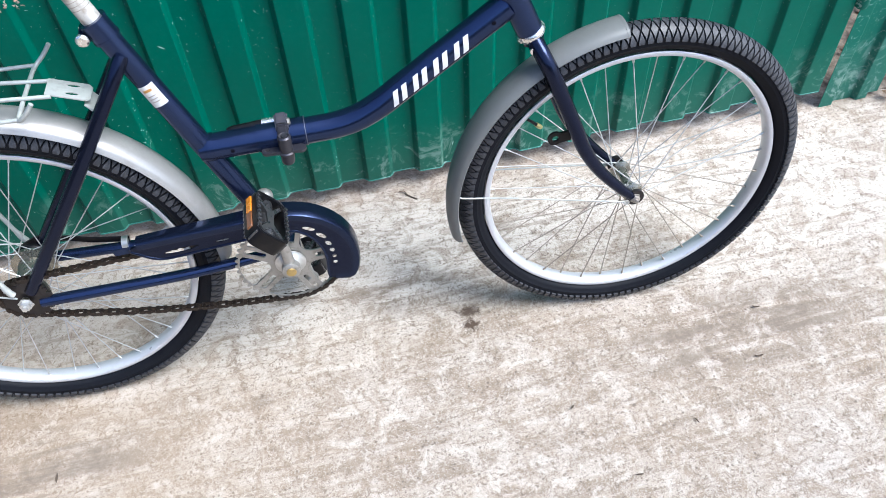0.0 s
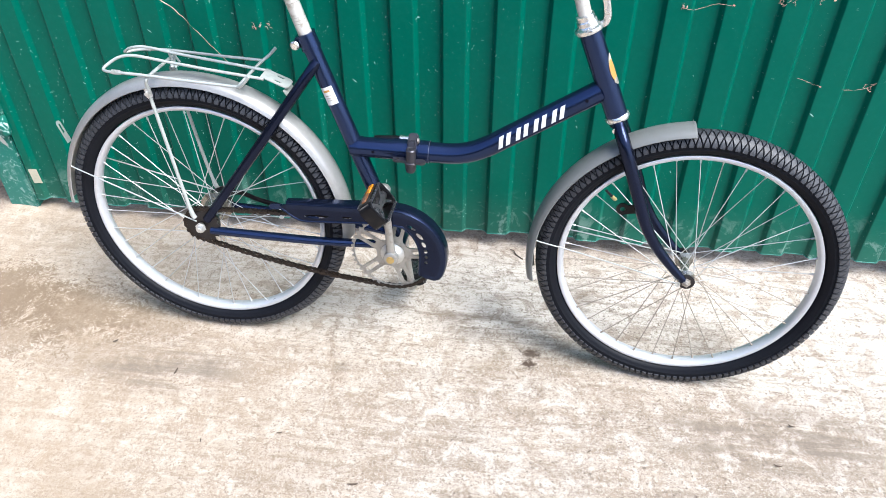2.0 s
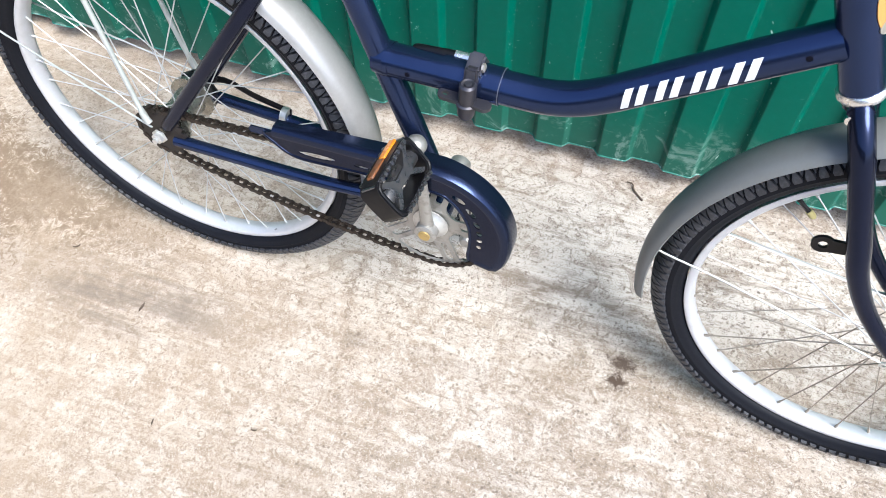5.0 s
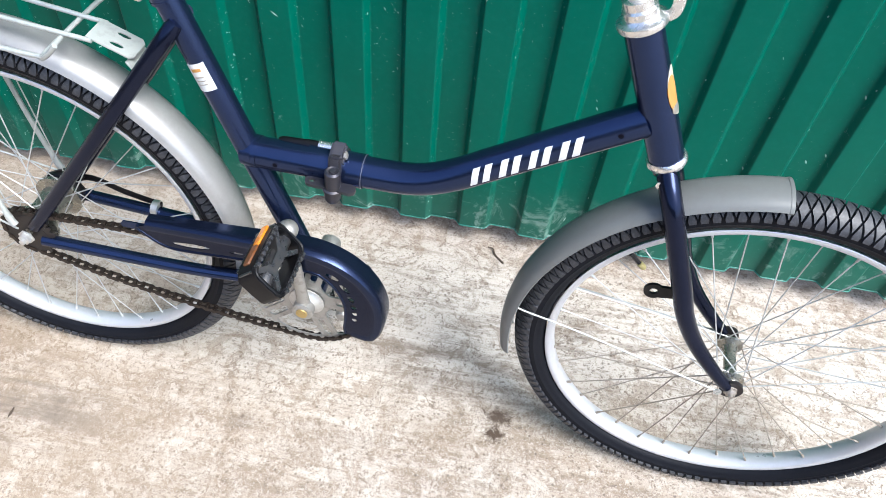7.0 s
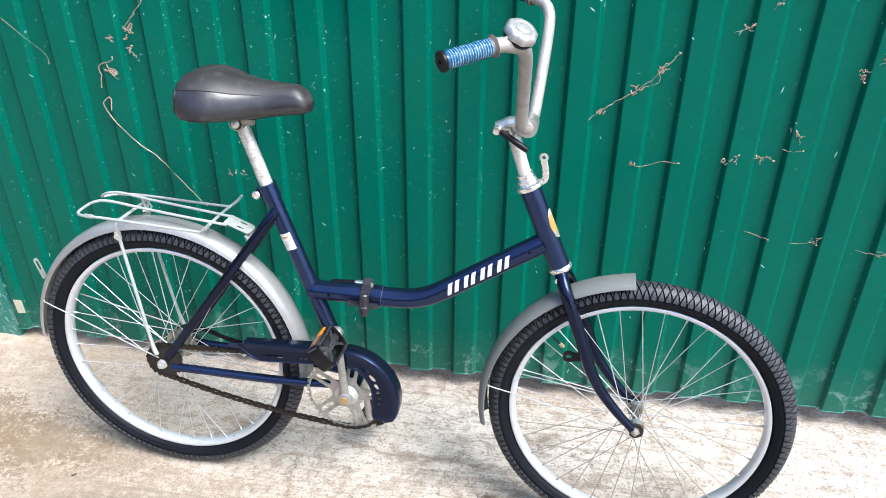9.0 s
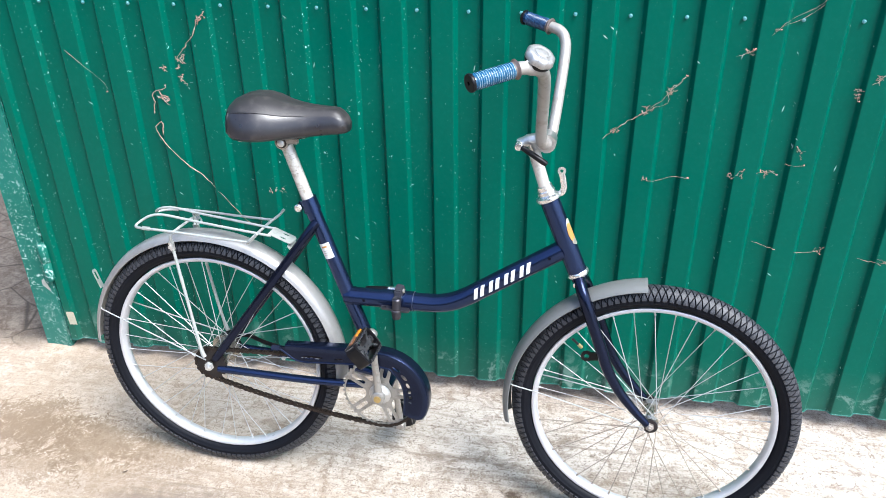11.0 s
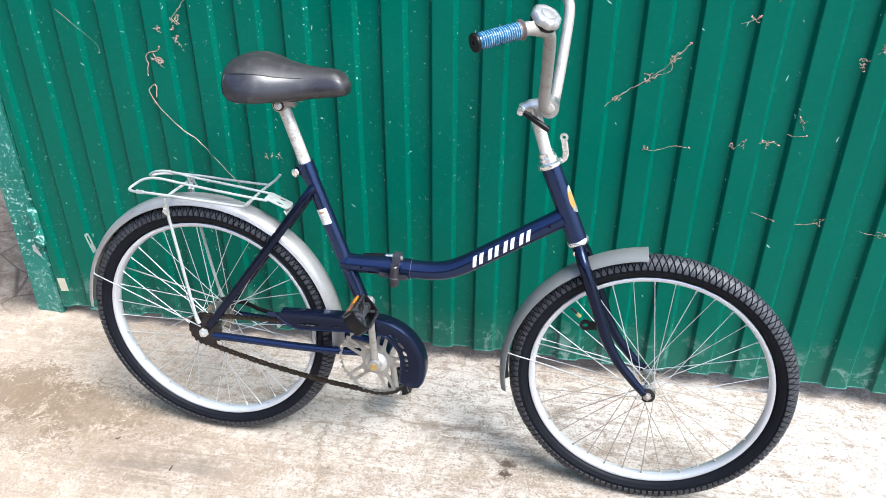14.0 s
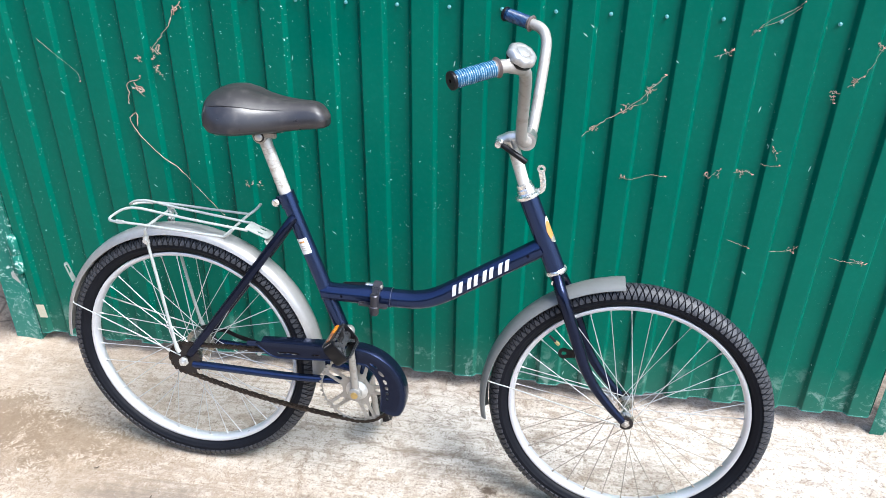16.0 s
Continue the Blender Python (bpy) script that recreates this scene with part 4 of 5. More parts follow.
for u, sgn, hole in ((-0.086, 1, [circle(-0.086, 0.003, 0.0045, 12, 0.75)]), (-0.037, -1, [])):
    bm = bmesh.new()
    tab = [(u - 0.009 * sgn * math.cos(radians(q)), 0.003 * (sgn > 0) + 0.009 * math.sin(radians(q))) for q in range(-80, 81, 20)]
    plate(bm, tab + [(u + 0.022 * sgn, 0.0075), (u + 0.022 * sgn, -0.0065)], hole, lambda a, b, d: (a, -0.031 + b, 0.4895 + d), 0.0045)
    part("lug", bm, JOINT, joint, sharp=25)
bm = bmesh.new()
tube(bm, spline([(-0.073, 0.011, 0.518), (-0.1, 0.012, 0.5165), (-0.132, 0.0125, 0.514), (-0.14, 0.0125, 0.5115)], 4), [0.0062] * 5 + [0.0056] * 8, 12)
lever = part("quick_lever", bm, BLACK, joint, "black lever lying along the tube")
bm = bmesh.new()
tube(bm, [(-0.066, 0.011, 0.5182), (-0.088, 0.0115, 0.5173)], 0.0068, 14)
part("lever_sleeve", bm, CHROME, joint)

# fork, headset, stem, bars
for s in (-1, 1):
    bm = bmesh.new()
    leg = spline([(0.332, s * 0.012, 0.606), (0.341, s * 0.031, 0.588), (0.354, s * 0.042, 0.56), (0.392, s * 0.05, 0.468), (0.413, s * 0.051 - 0.003, 0.417), (0.442, s * 0.05 - 0.005, 0.369), (0.482, s * 0.049 - 0.008, 0.323), (0.509, s * 0.048 - 0.01, 0.2975)], 5)
    n = len(leg)
    tube(bm, leg, [0.0128 if i < n * 0.45 else 0.0128 - 0.0048 * (i / n - 0.45) / 0.55 for i in range(n)], 18)
    blade = part("fork_leg", bm, BLUE_SHADED, bike)
    bm = bmesh.new()
    plate(bm, circle(0.516, 0.294, 0.016, 20), [circle(0.516, 0.294, 0.005, 10)], lambda u, v, w: (u, s * 0.048 - 0.01 + w - 0.003, v), 0.006)
    part("fork_end", bm, DARKMETAL, blade)
bm = bmesh.new()
tube(bm, [(0.3255, 0, 0.62), (0.334, 0, 0.6)], 0.0175, 20)
tube(bm, [(0.333, -0.022, 0.604), (0.333, 0.022, 0.604)], 0.0125, 16)
part("fork_crown", bm, BLUE_SHADED, bike)
hd = (HEAD_TOP - HEAD_LOW).normalized()
bm = bmesh.new()
lathe(bm, [(0.0185, -0.011), (0.0215, -0.0105), (0.0235, -0.007), (0.0235, -0.003), (0.0215, 0.0005), (0.0205, 0.0007)], HEAD_LOW, hd, 24)
part("lower_headset", bm, CHROME, bike)
bm = bmesh.new()
lathe(bm, [(0.0212, -0.001), (0.0255, 0.001), (0.0265, 0.004), (0.0258, 0.008), (0.0205, 0.0105), (0.0185, 0.013), (0.0185, 0.02), (0.0165, 0.0225), (0.0165, 0.031), (0.0135, 0.0325)], HEAD_TOP, hd, 24)
part("upper_headset", bm, CHROME, bike)
bm = bmesh.new()
tube(bm, [HEAD_TOP + hd * 0.02, Vector((0.2175, 0, 0.873))], 0.0122, 18)
quill = part("stem", bm, POST, bike, "white-silver stem tube, scuffed")
bm = bmesh.new()
tube(bm, spline([(0.188, 0, 0.882), (0.205, 0, 0.89), (0.225, 0, 0.894), (0.244, 0, 0.893)], 4), [0.0115] * 4 + [0.0135] * 4 + [0.015] * 5, 16)
tube(bm, [(0.243, -0.021, 0.893), (0.243, 0.021, 0.893)], 0.0188, 20)
tube(bm, [(0.222, 0, 0.876), (0.217, 0, 0.892)], 0.0148, 16)
clamp = part("bar_clamp", bm, DULL, quill)
bm = bmesh.new()
lathe(bm, [(0.0, -0.025), (0.007, -0.0245), (0.0085, -0.022), (0.0085, 0.02), (0.006, 0.023), (0.0, 0.0235)], (0.189, 0, 0.8825), (0, 1, 0), 14)
part("clamp_bolt", bm, CHROME, quill)
bm = bmesh.new()
tube(bm, [(0.196, -0.024, 0.8825), (0.206, -0.027, 0.878), (0.245, -0.03, 0.8555), (0.2475, -0.03, 0.854)], [0.0052, 0.0058, 0.006, 0.005], 12)
part("clamp_lever", bm, BLACK, quill, "short black clamp lever")
# lamp bracket on the headset
bm = bmesh.new()
path = spline([(0.262, 0.0, 0.782), (0.279, 0.0, 0.787), (0.2835, 0.0, 0.798), (0.281, 0, 0.815), (0.277, 0, 0.829)], 4)
tube(bm, path, 0.0062, 10, flat=((0, 1, 0), 0.28))
bracket = part("lamp_bracket", bm, CHROME, bike)
bm = bmesh.new()
plate(bm, circle(0, 0, 0.0085, 16), [circle(0, 0, 0.0033, 10)], lambda u, v, w: (0.277 + u, w - 0.0014, 0.834 + v), 0.0028)
part("bracket_eye", bm, CHROME, bracket)

NEAR = [(0.243, -0.02, 0.893), (0.238, -0.034, 0.897), (0.2335, -0.046, 0.912), (0.2365, -0.1, 0.988), (0.2395, -0.168, 1.0495), (0.234, -0.197, 1.067), (0.22, -0.217, 1.0735), (0.1995, -0.2345, 1.075), (0.1347, -0.2863, 1.0593)]
FAR = [(0.243, 0.02, 0.893), (0.247, 0.034, 0.895), (0.25, 0.046, 0.905), (0.254, 0.095, 0.965), (0.257, 0.15, 1.04), (0.2525, 0.17, 1.068), (0.2405, 0.181, 1.081), (0.2225, 0.19, 1.0865), (0.1655, 0.2197, 1.0985)]
bm = bmesh.new()
tube(bm, spline(NEAR[::-1] + FAR, 5), 0.0112, 18)
bars = part("handlebar", bm, BAR, bike, "dusty aluminium high-rise handlebar")
for pts in (NEAR, FAR):
    a, b = Vector(pts[-2]), Vector(pts[-1])
    d = (b - a).normalized()
    a = a + (b - a) * 0.02
    L = (b - a).length
    prof = [(0.0125, 0.0), (0.0165, 0.0004), (0.0174, 0.0016), (0.0166, 0.0032), (0.0138, 0.0045)]
    ribs = 17
    for i in range(ribs):
        t0 = 0.008 + (L - 0.012) * i / ribs
        st_ = (L - 0.012) / ribs
        prof += [(0.0133, t0), (0.0142, t0 + st_ * 0.25), (0.0142, t0 + st_ * 0.6), (0.0133, t0 + st_ * 0.85)]
    bm = bmesh.new()
    lathe(bm, prof + [(0.0133, L + 0.001)], a, d, 24)
    for f in bm.faces:
        q = ((f.calc_center_median() - a).dot(d) - 0.008) / (L - 0.012) * ribs
        f.material_index = 2 if q < -0.2 else 1 if q < ribs and 0.2 < q % 1 < 0.65 else 0
    g = part("grip", bm, [GRIP, GRIP_RIB, DULL_BLUE] if pts is NEAR else [GRIP_SHADED, GRIP_SHADED_RIB, DULL_BLUE], bars, "translucent blue ribbed plastic grip", 60)
    bm = bmesh.new()
    lathe(bm, [(0.015, 0.0), (0.0158, 0.002), (0.0154, 0.0055), (0.0146, 0.0065), (0.0036, 0.0066), (0.003, 0.0035), (0.0, 0.0034)], a + d * (L + 0.0005), d, 24)
    part("grip_cap", bm, BLACK, bars, "black round grip end")

# bell
bc, bd = Vector((0.2285, -0.206, 1.083)), Vector((0.5, -0.42, 1)).normalized()
bm = bmesh.new()
lathe(bm, [(0.0, -0.006), (0.0175, -0.0055), (0.0225, -0.002), (0.0242, 0.002), (0.0235, 0.006), (0.0, 0.0065)], bc, bd, 26)
tube(bm, [(0.226, -0.206, 1.0825), (0.224, -0.2085, 1.07)], 0.0065, 12)
bell = part("bell", bm, BLACK, bars)
bm = bmesh.new()
s_ = bd.orthogonal().normalized()
q_ = bd.cross(s_)
rings = []
for r, h in ((0.0262, 0.0045), (0.0282, 0.006), (0.0288, 0.0105), (0.0275, 0.0155), (0.0238, 0.0185), (0.0165, 0.0198), (0.014, 0.0188), (0.0128, 0.0203), (0.006, 0.0214)):
    ring = []
    for k in range(48):
        a = 2 * math.pi * k / 48
        rr = 0.93 * r * (1 - 0.07 * (0.5 + 0.5 * math.cos(8 * a)) * (1 if h < 0.018 else 0.4 if h < 0.019 else 0))
        ring.append(bm.verts.new(bc + bd * h + (s_ * math.cos(a) + q_ * math.sin(a)) * rr))
    rings.append(ring)
for a, b in zip(rings, rings[1:]):
    for k in range(48):
        bm.faces.new((a[k], a[(k + 1) % 48], b[(k + 1) % 48], b[k]))
bm.faces.new(rings[-1])
part("bell_cap", bm, BELL, bars, "scalloped chrome bell cap")
bm = bmesh.new()
tube(bm, spline([bc + bd * 0.005 + Vector((-0.012, -0.014, 0)), bc + bd * 0.003 + Vector((-0.017, -0.021, -0.002)), bc + Vector((-0.016, -0.024, -0.007))], 4), 0.0032, 8)
part("bell_lever", bm, STEEL, bars)

# seat post and saddle
bm = bmesh.new()
tube(bm, [SEAT_TOP - (SEAT_TOP - SEAT_LOW).normalized() * 0.02, Vector((-0.267, 0, 0.727)), Vector((-0.309, 0, 0.846))], 0.0132, 20)
seat_post = part("seat_post", bm, POST, bike, "white-silver seat post with worn rings")
for h in (0.018, 0.024, 0.03, 0.057, 0.064, 0.09, 0.099):
    p = Vector((-0.267, 0, 0.727)) + Vector((-0.042, 0, 0.119)).normalized() * h
    bm = bmesh.new()
    tube(bm, [p, p + Vector((-0.0003, 0, 0.0009))], 0.01335, 20)
    part("height_mark", bm, SMUDGED, seat_post)


SADDLE = [(-0.4255, 0.02, 0.916, 0.897), (-0.4235, 0.042, 0.926, 0.888), (-0.417, 0.061, 0.937, 0.88), (-0.407, 0.077, 0.946, 0.873), (-0.393, 0.088, 0.952, 0.8665), (-0.373, 0.093, 0.957, 0.8655), (-0.35, 0.092, 0.9585, 0.8655), (-0.325, 0.083, 0.954, 0.867), (-0.3, 0.07, 0.946, 0.869), (-0.275, 0.057, 0.9395, 0.871), (-0.25, 0.046, 0.935, 0.8735), (-0.225, 0.039, 0.932, 0.8765), (-0.2, 0.0345, 0.93, 0.8795), (-0.186, 0.032, 0.928, 0.881), (-0.176, 0.0295, 0.9225, 0.8825), (-0.168, 0.0255, 0.914, 0.884), (-0.1625, 0.0195, 0.9045, 0.886), (-0.1595, 0.012, 0.8965, 0.8885), (-0.1588, 0.004, 0.893, 0.8905)]
ROUND = 28


def saddle_skin(station, k):
    """A point of the saddle's skin: the station along it, the step k round it."""
    x, w, top, low = station
    ahead = max(0.0, min(1.0, (x + 0.3) / 0.11))
    top, low, x = top - 0.006 + 0.009 * ahead, low - 0.007 + 0.002 * ahead, -0.29 + (x + 0.29) * 0.972 - 0.001
    a = 2 * math.pi * k / ROUND
    c, s = math.cos(a), math.sin(a)
    if s >= 0:
        y = w * math.copysign(abs(c) ** (2 / 2.3), c)
        z = low + 0.014 + (top - low - 0.014) * abs(s) ** (2 / 2.2)
        z -= 0.0035 * max(0, 1 - abs(y) / 0.02) * (1 if x > -0.39 else 0.5) * max(0.0, min(1.0, (w - 0.018) / 0.012))
    else:
        y = w * 0.965 * math.copysign(abs(c) ** 0.45, c)
        z = low + 0.014 * (1 + s) ** 0.8
    return Vector((x, y, z))


def saddle():
    """The padded shell; its upper panel is a duller piece between the seams."""
    bm = bmesh.new()
    rings = [[bm.verts.new(saddle_skin(st, k)) for k in range(ROUND)] for st in SADDLE]
    for i, (a, b) in enumerate(zip(rings, rings[1:])):
        for k in range(ROUND):
            f = bm.faces.new((a[k], a[(k + 1) % ROUND], b[(k + 1) % ROUND], b[k]))
            f.material_index = 1 if 3 <= k <= 10 and i >= 2 else 0
    bm.faces.new(rings[0][::-1]), bm.faces.new(rings[-1])
    bmesh.ops.subdivide_edges(bm, edges=bm.edges, cuts=1, smooth=0.6, use_grid_fill=True)
    return bm


sad = part("saddle", saddle(), [VINYL, VINYL_TOP], bike, "black vinyl saddle with a seam, scuffed", 60)
bm = bmesh.new()
for s in (-1, 1):
    tube(bm, spline([(-0.41, s * 0.058, 0.882), (-0.39, s * 0.04, 0.872), (-0.34, s * 0.024, 0.864), (-0.27, s * 0.022, 0.866), (-0.2, s * 0.012, 0.889)], 4), 0.0034, 8)
part("rails", bm, DARKMETAL, sad)
bm = bmesh.new()
for s in (-1, 1):
    lathe(bm, [(0.0145, 0.0), (0.0152, 0.003), (0.0152, 0.0075), (0.0105, 0.0085), (0.0085, 0.009), (0.0085, 0.0135), (0.0065, 0.0155), (0.0, 0.016)], (-0.3085, s * 0.016, 0.852), (0, s, 0), 18)
    block(bm, pose(-0.293, s * 0.022, 0.8575), (0.044, 0.008, 0.014), 0.003)
tube(bm, [(-0.3085, -0.018, 0.852), (-0.3085, 0.018, 0.852)], 0.0145, 18)
s_clamp = part("saddle_clamp", bm, SMUDGED, sad)
for s in (-1, 1):
    bm = bmesh.new()
    lathe(bm, [(0.0118, 0.0), (0.0118, 0.0015), (0.0088, 0.0022)], (-0.3085, s * 0.0244, 0.852), (0, s, 0), 18)
    part("washer", bm, DARKMETAL, s_clamp)
    bm = bmesh.new()
    lathe(bm, [(0.0082, 0.0), (0.0082, 0.004), (0.006, 0.0058), (0.0, 0.0062)], (-0.3085, s * 0.0262, 0.852), (0, s, 0), 14)
    part("clamp_nut", bm, STEEL, s_clamp)
bm = bmesh.new()
tube(bm, spline([(-0.388, -0.06, 0.87), (-0.387, -0.062, 0.8625), (-0.376, -0.062, 0.8625), (-0.375, -0.06, 0.87)], 3), 0.003, 8)
part("saddle_loop", bm, STEEL, sad)
# seams along both sides of the upper panel, and down the back
for k in (3, 11):
    bm = bmesh.new()
    tube(bm, spline([saddle_skin(st, k) + (saddle_skin(st, k) - Vector((st[0], 0, 0.895))).normalized() * 0.0001 for st in SADDLE[2:11]], 3), 0.0008, 6)
    part("seam", bm, VINYL, sad)
    bm = bmesh.new()
    down = (3, 2, 1, 0) if k == 3 else (11, 12, 13, 14)
    tube(bm, spline([saddle_skin(SADDLE[3], q) + Vector((0, 0.0002 if k == 3 else -0.0002, 0)) for q in down], 3), 0.0007, 6)
    part("seam", bm, VINYL, sad)


# mudguards
def mudguard_section(r, half, drop, thick=0.0016):
    outer = [(half * math.sin(radians(a)) / math.sin(radians(82)), r - drop * (1 - math.cos(radians(a))) / (1 - math.cos(radians(82)))) for a in range(-82, 83, 12)]
    outer = [(-half - 0.0012, r - drop - 0.002), *outer, (half + 0.0012, r - drop - 0.002)]
    return outer + [(y * 0.95, q - thick) for y, q in outer[::-1]]


bm = bmesh.new()
sweep_round(bm, mudguard_section(0.3255, 0.0295, 0.0155), R_HUB, -3, 179.5, 80)
rear_guard = part("rear_mudguard", bm, FENDER, bike, "silver steel rear mudguard")
bm = bmesh.new()
FG = (HALF - 0.003, -0.008, AXLE - 0.001)
sweep_round(bm, mudguard_section(0.3225, 0.0285, 0.0125), FG, 97.0, 191.5, 56)
front_guard = part("front_mudguard", bm, PLASTIC_GREY, bike, "grey front mudguard")
bm = bmesh.new()
sweep_round(bm, mudguard_section(0.3229, 0.0289, 0.0125, 0.003), FG, 96.7, 97.5, 2)
part("guard_edge", bm, PLASTIC_GREY, front_guard)
for s in (-1, 1):
    bm = bmesh.new()
    tube(bm, spline([(0.203, s * 0.01, 0.335), (0.205, s * 0.028, 0.338), (0.214, s * 0.033, 0.335), (0.3, s * 0.04, 0.3225), (0.487, s * 0.053 - 0.01, 0.2927), (0.4935, s * 0.0535 - 0.01, 0.2913)], 4), 0.0014, 8)
    stay = part("mudguard_stay", bm, RACK, front_guard)
    bm = bmesh.new()
    plate(bm, circle(0.4985, 0.2895, 0.0056, 14), [circle(0.4985, 0.2895, 0.0027, 10)], lambda u, v, w: (u, s * 0.0545 - 0.01 + w - 0.001, v), 0.002)
    part("stay_eye", bm, STEEL, stay)
    bm = bmesh.new()
    tube(bm, spline([(-0.8085, s * 0.024, 0.3995), (-0.802, s * 0.03, 0.3975), (-0.792, s * 0.0335, 0.3945), (-0.7, s * 0.044, 0.367), (-0.535, s * 0.062, 0.3165), (-0.523, s * 0.0625, 0.3125)], 4), 0.0015, 8)
    part("mudguard_stay", bm, RACK, rear_guard)
bm = bmesh.new()
plate(bm, [(-0.007, -0.023), (0.007, -0.023), (0.007, 0.02), (0.004, 0.024), (-0.004, 0.024), (-0.007, 0.02)], [[(-0.0032, -0.002), (0.0032, -0.002), (0.0032, 0.018), (-0.0032, 0.018)]], lambda u, v, w: (-0.829 - 0.35 * v - w, 0.012 + u, 0.455 + v), 0.0016)
part("reflector_bracket", bm, STEEL, rear_guard, "slotted metal strip", 25)
bm = bmesh.new()
lathe(bm, [(0.0, 0.003), (0.0035, 0.0025), (0.0042, 0.0), (0.0042, -0.002)], (F_HUB[0] - 0.3195 * math.cos(radians(8)), 0.0, F_HUB[2] + 0.3195 * math.sin(radians(8))), (-1, 0, 0.1), 10)
part("guard_rivet", bm, STEEL, front_guard)
bm = bmesh.new()
eye = [(0.3655 + 0.0125 * math.cos(radians(q)), 0.4395 + 0.0125 * math.sin(radians(q))) for q in range(50, 311, 20)]
plate(bm, eye + [(0.396, 0.434), (0.394, 0.4515)], [circle(0.3655, 0.4395, 0.0055, 14)], lambda u, v, w: (u, -0.044 + w, v), 0.004)
part("dynamo_bracket", bm, BLACK, bike, "small black tab with a hole", 25)
bm = bmesh.new()
lathe(bm, [(0.0, -0.003), (0.0052, -0.0025), (0.0055, 0.004), (0.0035, 0.0055), (0.0035, 0.014)], (0.327, -0.026, 0.596), (0.2, 1, 0), 10)
part("crown_bolt", bm, CHROME, bike)

# rack
def hairpin(sd):
    return tube(bmesh.new(), spline([(-0.384, sd * 0.068, 0.6345), (-0.472, sd * 0.067, 0.6365), (-0.56, sd * 0.066, 0.6395), (-0.615, sd * 0.064, 0.6395), (-0.648, sd * 0.058, 0.637), (-0.664, sd * 0.046, 0.636), (-0.658, sd * 0.034, 0.643), (-0.637, sd * 0.026, 0.655), (-0.605, sd * 0.0235, 0.6595), (-0.54, sd * 0.022, 0.652), (-0.45, sd * 0.022, 0.643), (-0.35, sd * 0.02, 0.6335)], 5), 0.003, 10)


rack = part("luggage_rack", hairpin(-1), RACK, bike, "silver wire luggage rack")
part("rail", hairpin(1), RACK, rack)
part("cross_bar", tube(bmesh.new(), spline([(-0.356, -0.076, 0.66), (-0.369, -0.075, 0.645), (-0.383, -0.068, 0.6335), (-0.386, -0.04, 0.632), (-0.386, 0.04, 0.632), (-0.383, 0.068, 0.6335), (-0.369, 0.075, 0.645), (-0.356, 0.076, 0.66)], 5), 0.0032, 10), RACK, rack)
part("cross_bar", tube(bmesh.new(), spline([(-0.573, -0.056, 0.606), (-0.571, -0.062, 0.622), (-0.567, -0.058, 0.6335), (-0.563, 0.0, 0.6375), (-0.567, 0.058, 0.6335), (-0.571, 0.062, 0.622), (-0.573, 0.056, 0.606)], 5), 0.0032, 10), RACK, rack)
for s in (-1, 1):
    part("rack_stay", tube(bmesh.new(), spline([(-0.574, s * 0.055, 0.614), (-0.5735, s * 0.055, 0.598), (-0.561, s * 0.057, 0.525), (-0.54, s * 0.06, 0.4), (-0.527, s * 0.063, 0.335), (-0.521, s * 0.0635, 0.32)], 4), [0.0034, 0.0034, 0.0036, 0.0037] + [0.0037] * 12 + [0.0052] * 5, 10), RACK, rack)
    bm = bmesh.new()
    block(bm, pose(-0.574, s * 0.056, 0.6, 0, -8, 0), (0.012, 0.011, 0.024), 0.003)
    lathe(bm, [(0.005, 0.0), (0.005, 0.005), (0.0, 0.006)], (-0.5735, s * 0.061, 0.6), (0, s, 0), 6)
    part("stay_clip", bm, STEEL, rack)
    bm = bmesh.new()
    block(bm, pose(-0.628, s * 0.063, 0.6395, 0, 0, 0), (0.02, 0.005, 0.009), 0.0015)
    part("rack_lug", bm, RACK, rack)
bm = bmesh.new()
plate(bm, [(-0.02, -0.028), (0.02, -0.028), (0.02, 0.023), (0.014, 0.028), (-0.014, 0.028), (-0.02, 0.023)], [circle(-0.009, 0.004, 0.0035, 8, 2.6), circle(0.011, 0.004, 0.0035, 8, 2.6)], lambda u, v, w: (-0.33 + v * 0.95, u, 0.6265 - v * 0.36 + w), 0.002)
block(bm, pose(-0.304, 0, 0.601, 0, -35, 0), (0.003, 0.042, 0.03), 0.0008, 1)
part("mounting_plate", bm, RACK, rack, "slotted pressed-steel mounting plate", 25)
bm = bmesh.new()
tube(bm, [(-0.56, 0.024, 0.657), (-0.558, 0.03, 0.6325), (-0.556, 0.02, 0.622)], 0.003, 8)
tube(bm, [(-0.556, 0.028, 0.655), (-0.545, 0.034, 0.63), (-0.55, 0.02, 0.622)], 0.0025, 8)
part("rack_foot", bm, RACK, rack)

# chain drive
RING = (-0.092, -0.051, 0.277)
slots = []
for k in range(5):
    a = radians(78 + 72 * k)
    slots.append([(r * math.cos(a + t), r * math.sin(a + t)) for r, t in ((0.043, -0.06), (0.046, -0.1), (0.074, -0.075), (0.079, -0.03), (0.079, 0.03), (0.074, 0.075), (0.046, 0.1), (0.043, 0.06))])
    b = a + radians(36)
    slots.append([(r * math.cos(b + t), r * math.sin(b + t)) for r, t in ((0.036, -0.2), (0.04, -0.3), (0.0795, -0.47), (0.0834, -0.4), (0.0842, -0.2), (0.0844, 0.0), (0.0842, 0.2), (0.0834, 0.4), (0.0795, 0.47), (0.04, 0.3), (0.036, 0.2), (0.0345, 0.0))])
ring_ob = part("chainring", gear(0.0885, 44, 0.012, RING[1], RING, 0.005, slots), RINGSTEEL, bike, "pale stamped steel chainring with cut-outs", 25)
bm = bmesh.new()
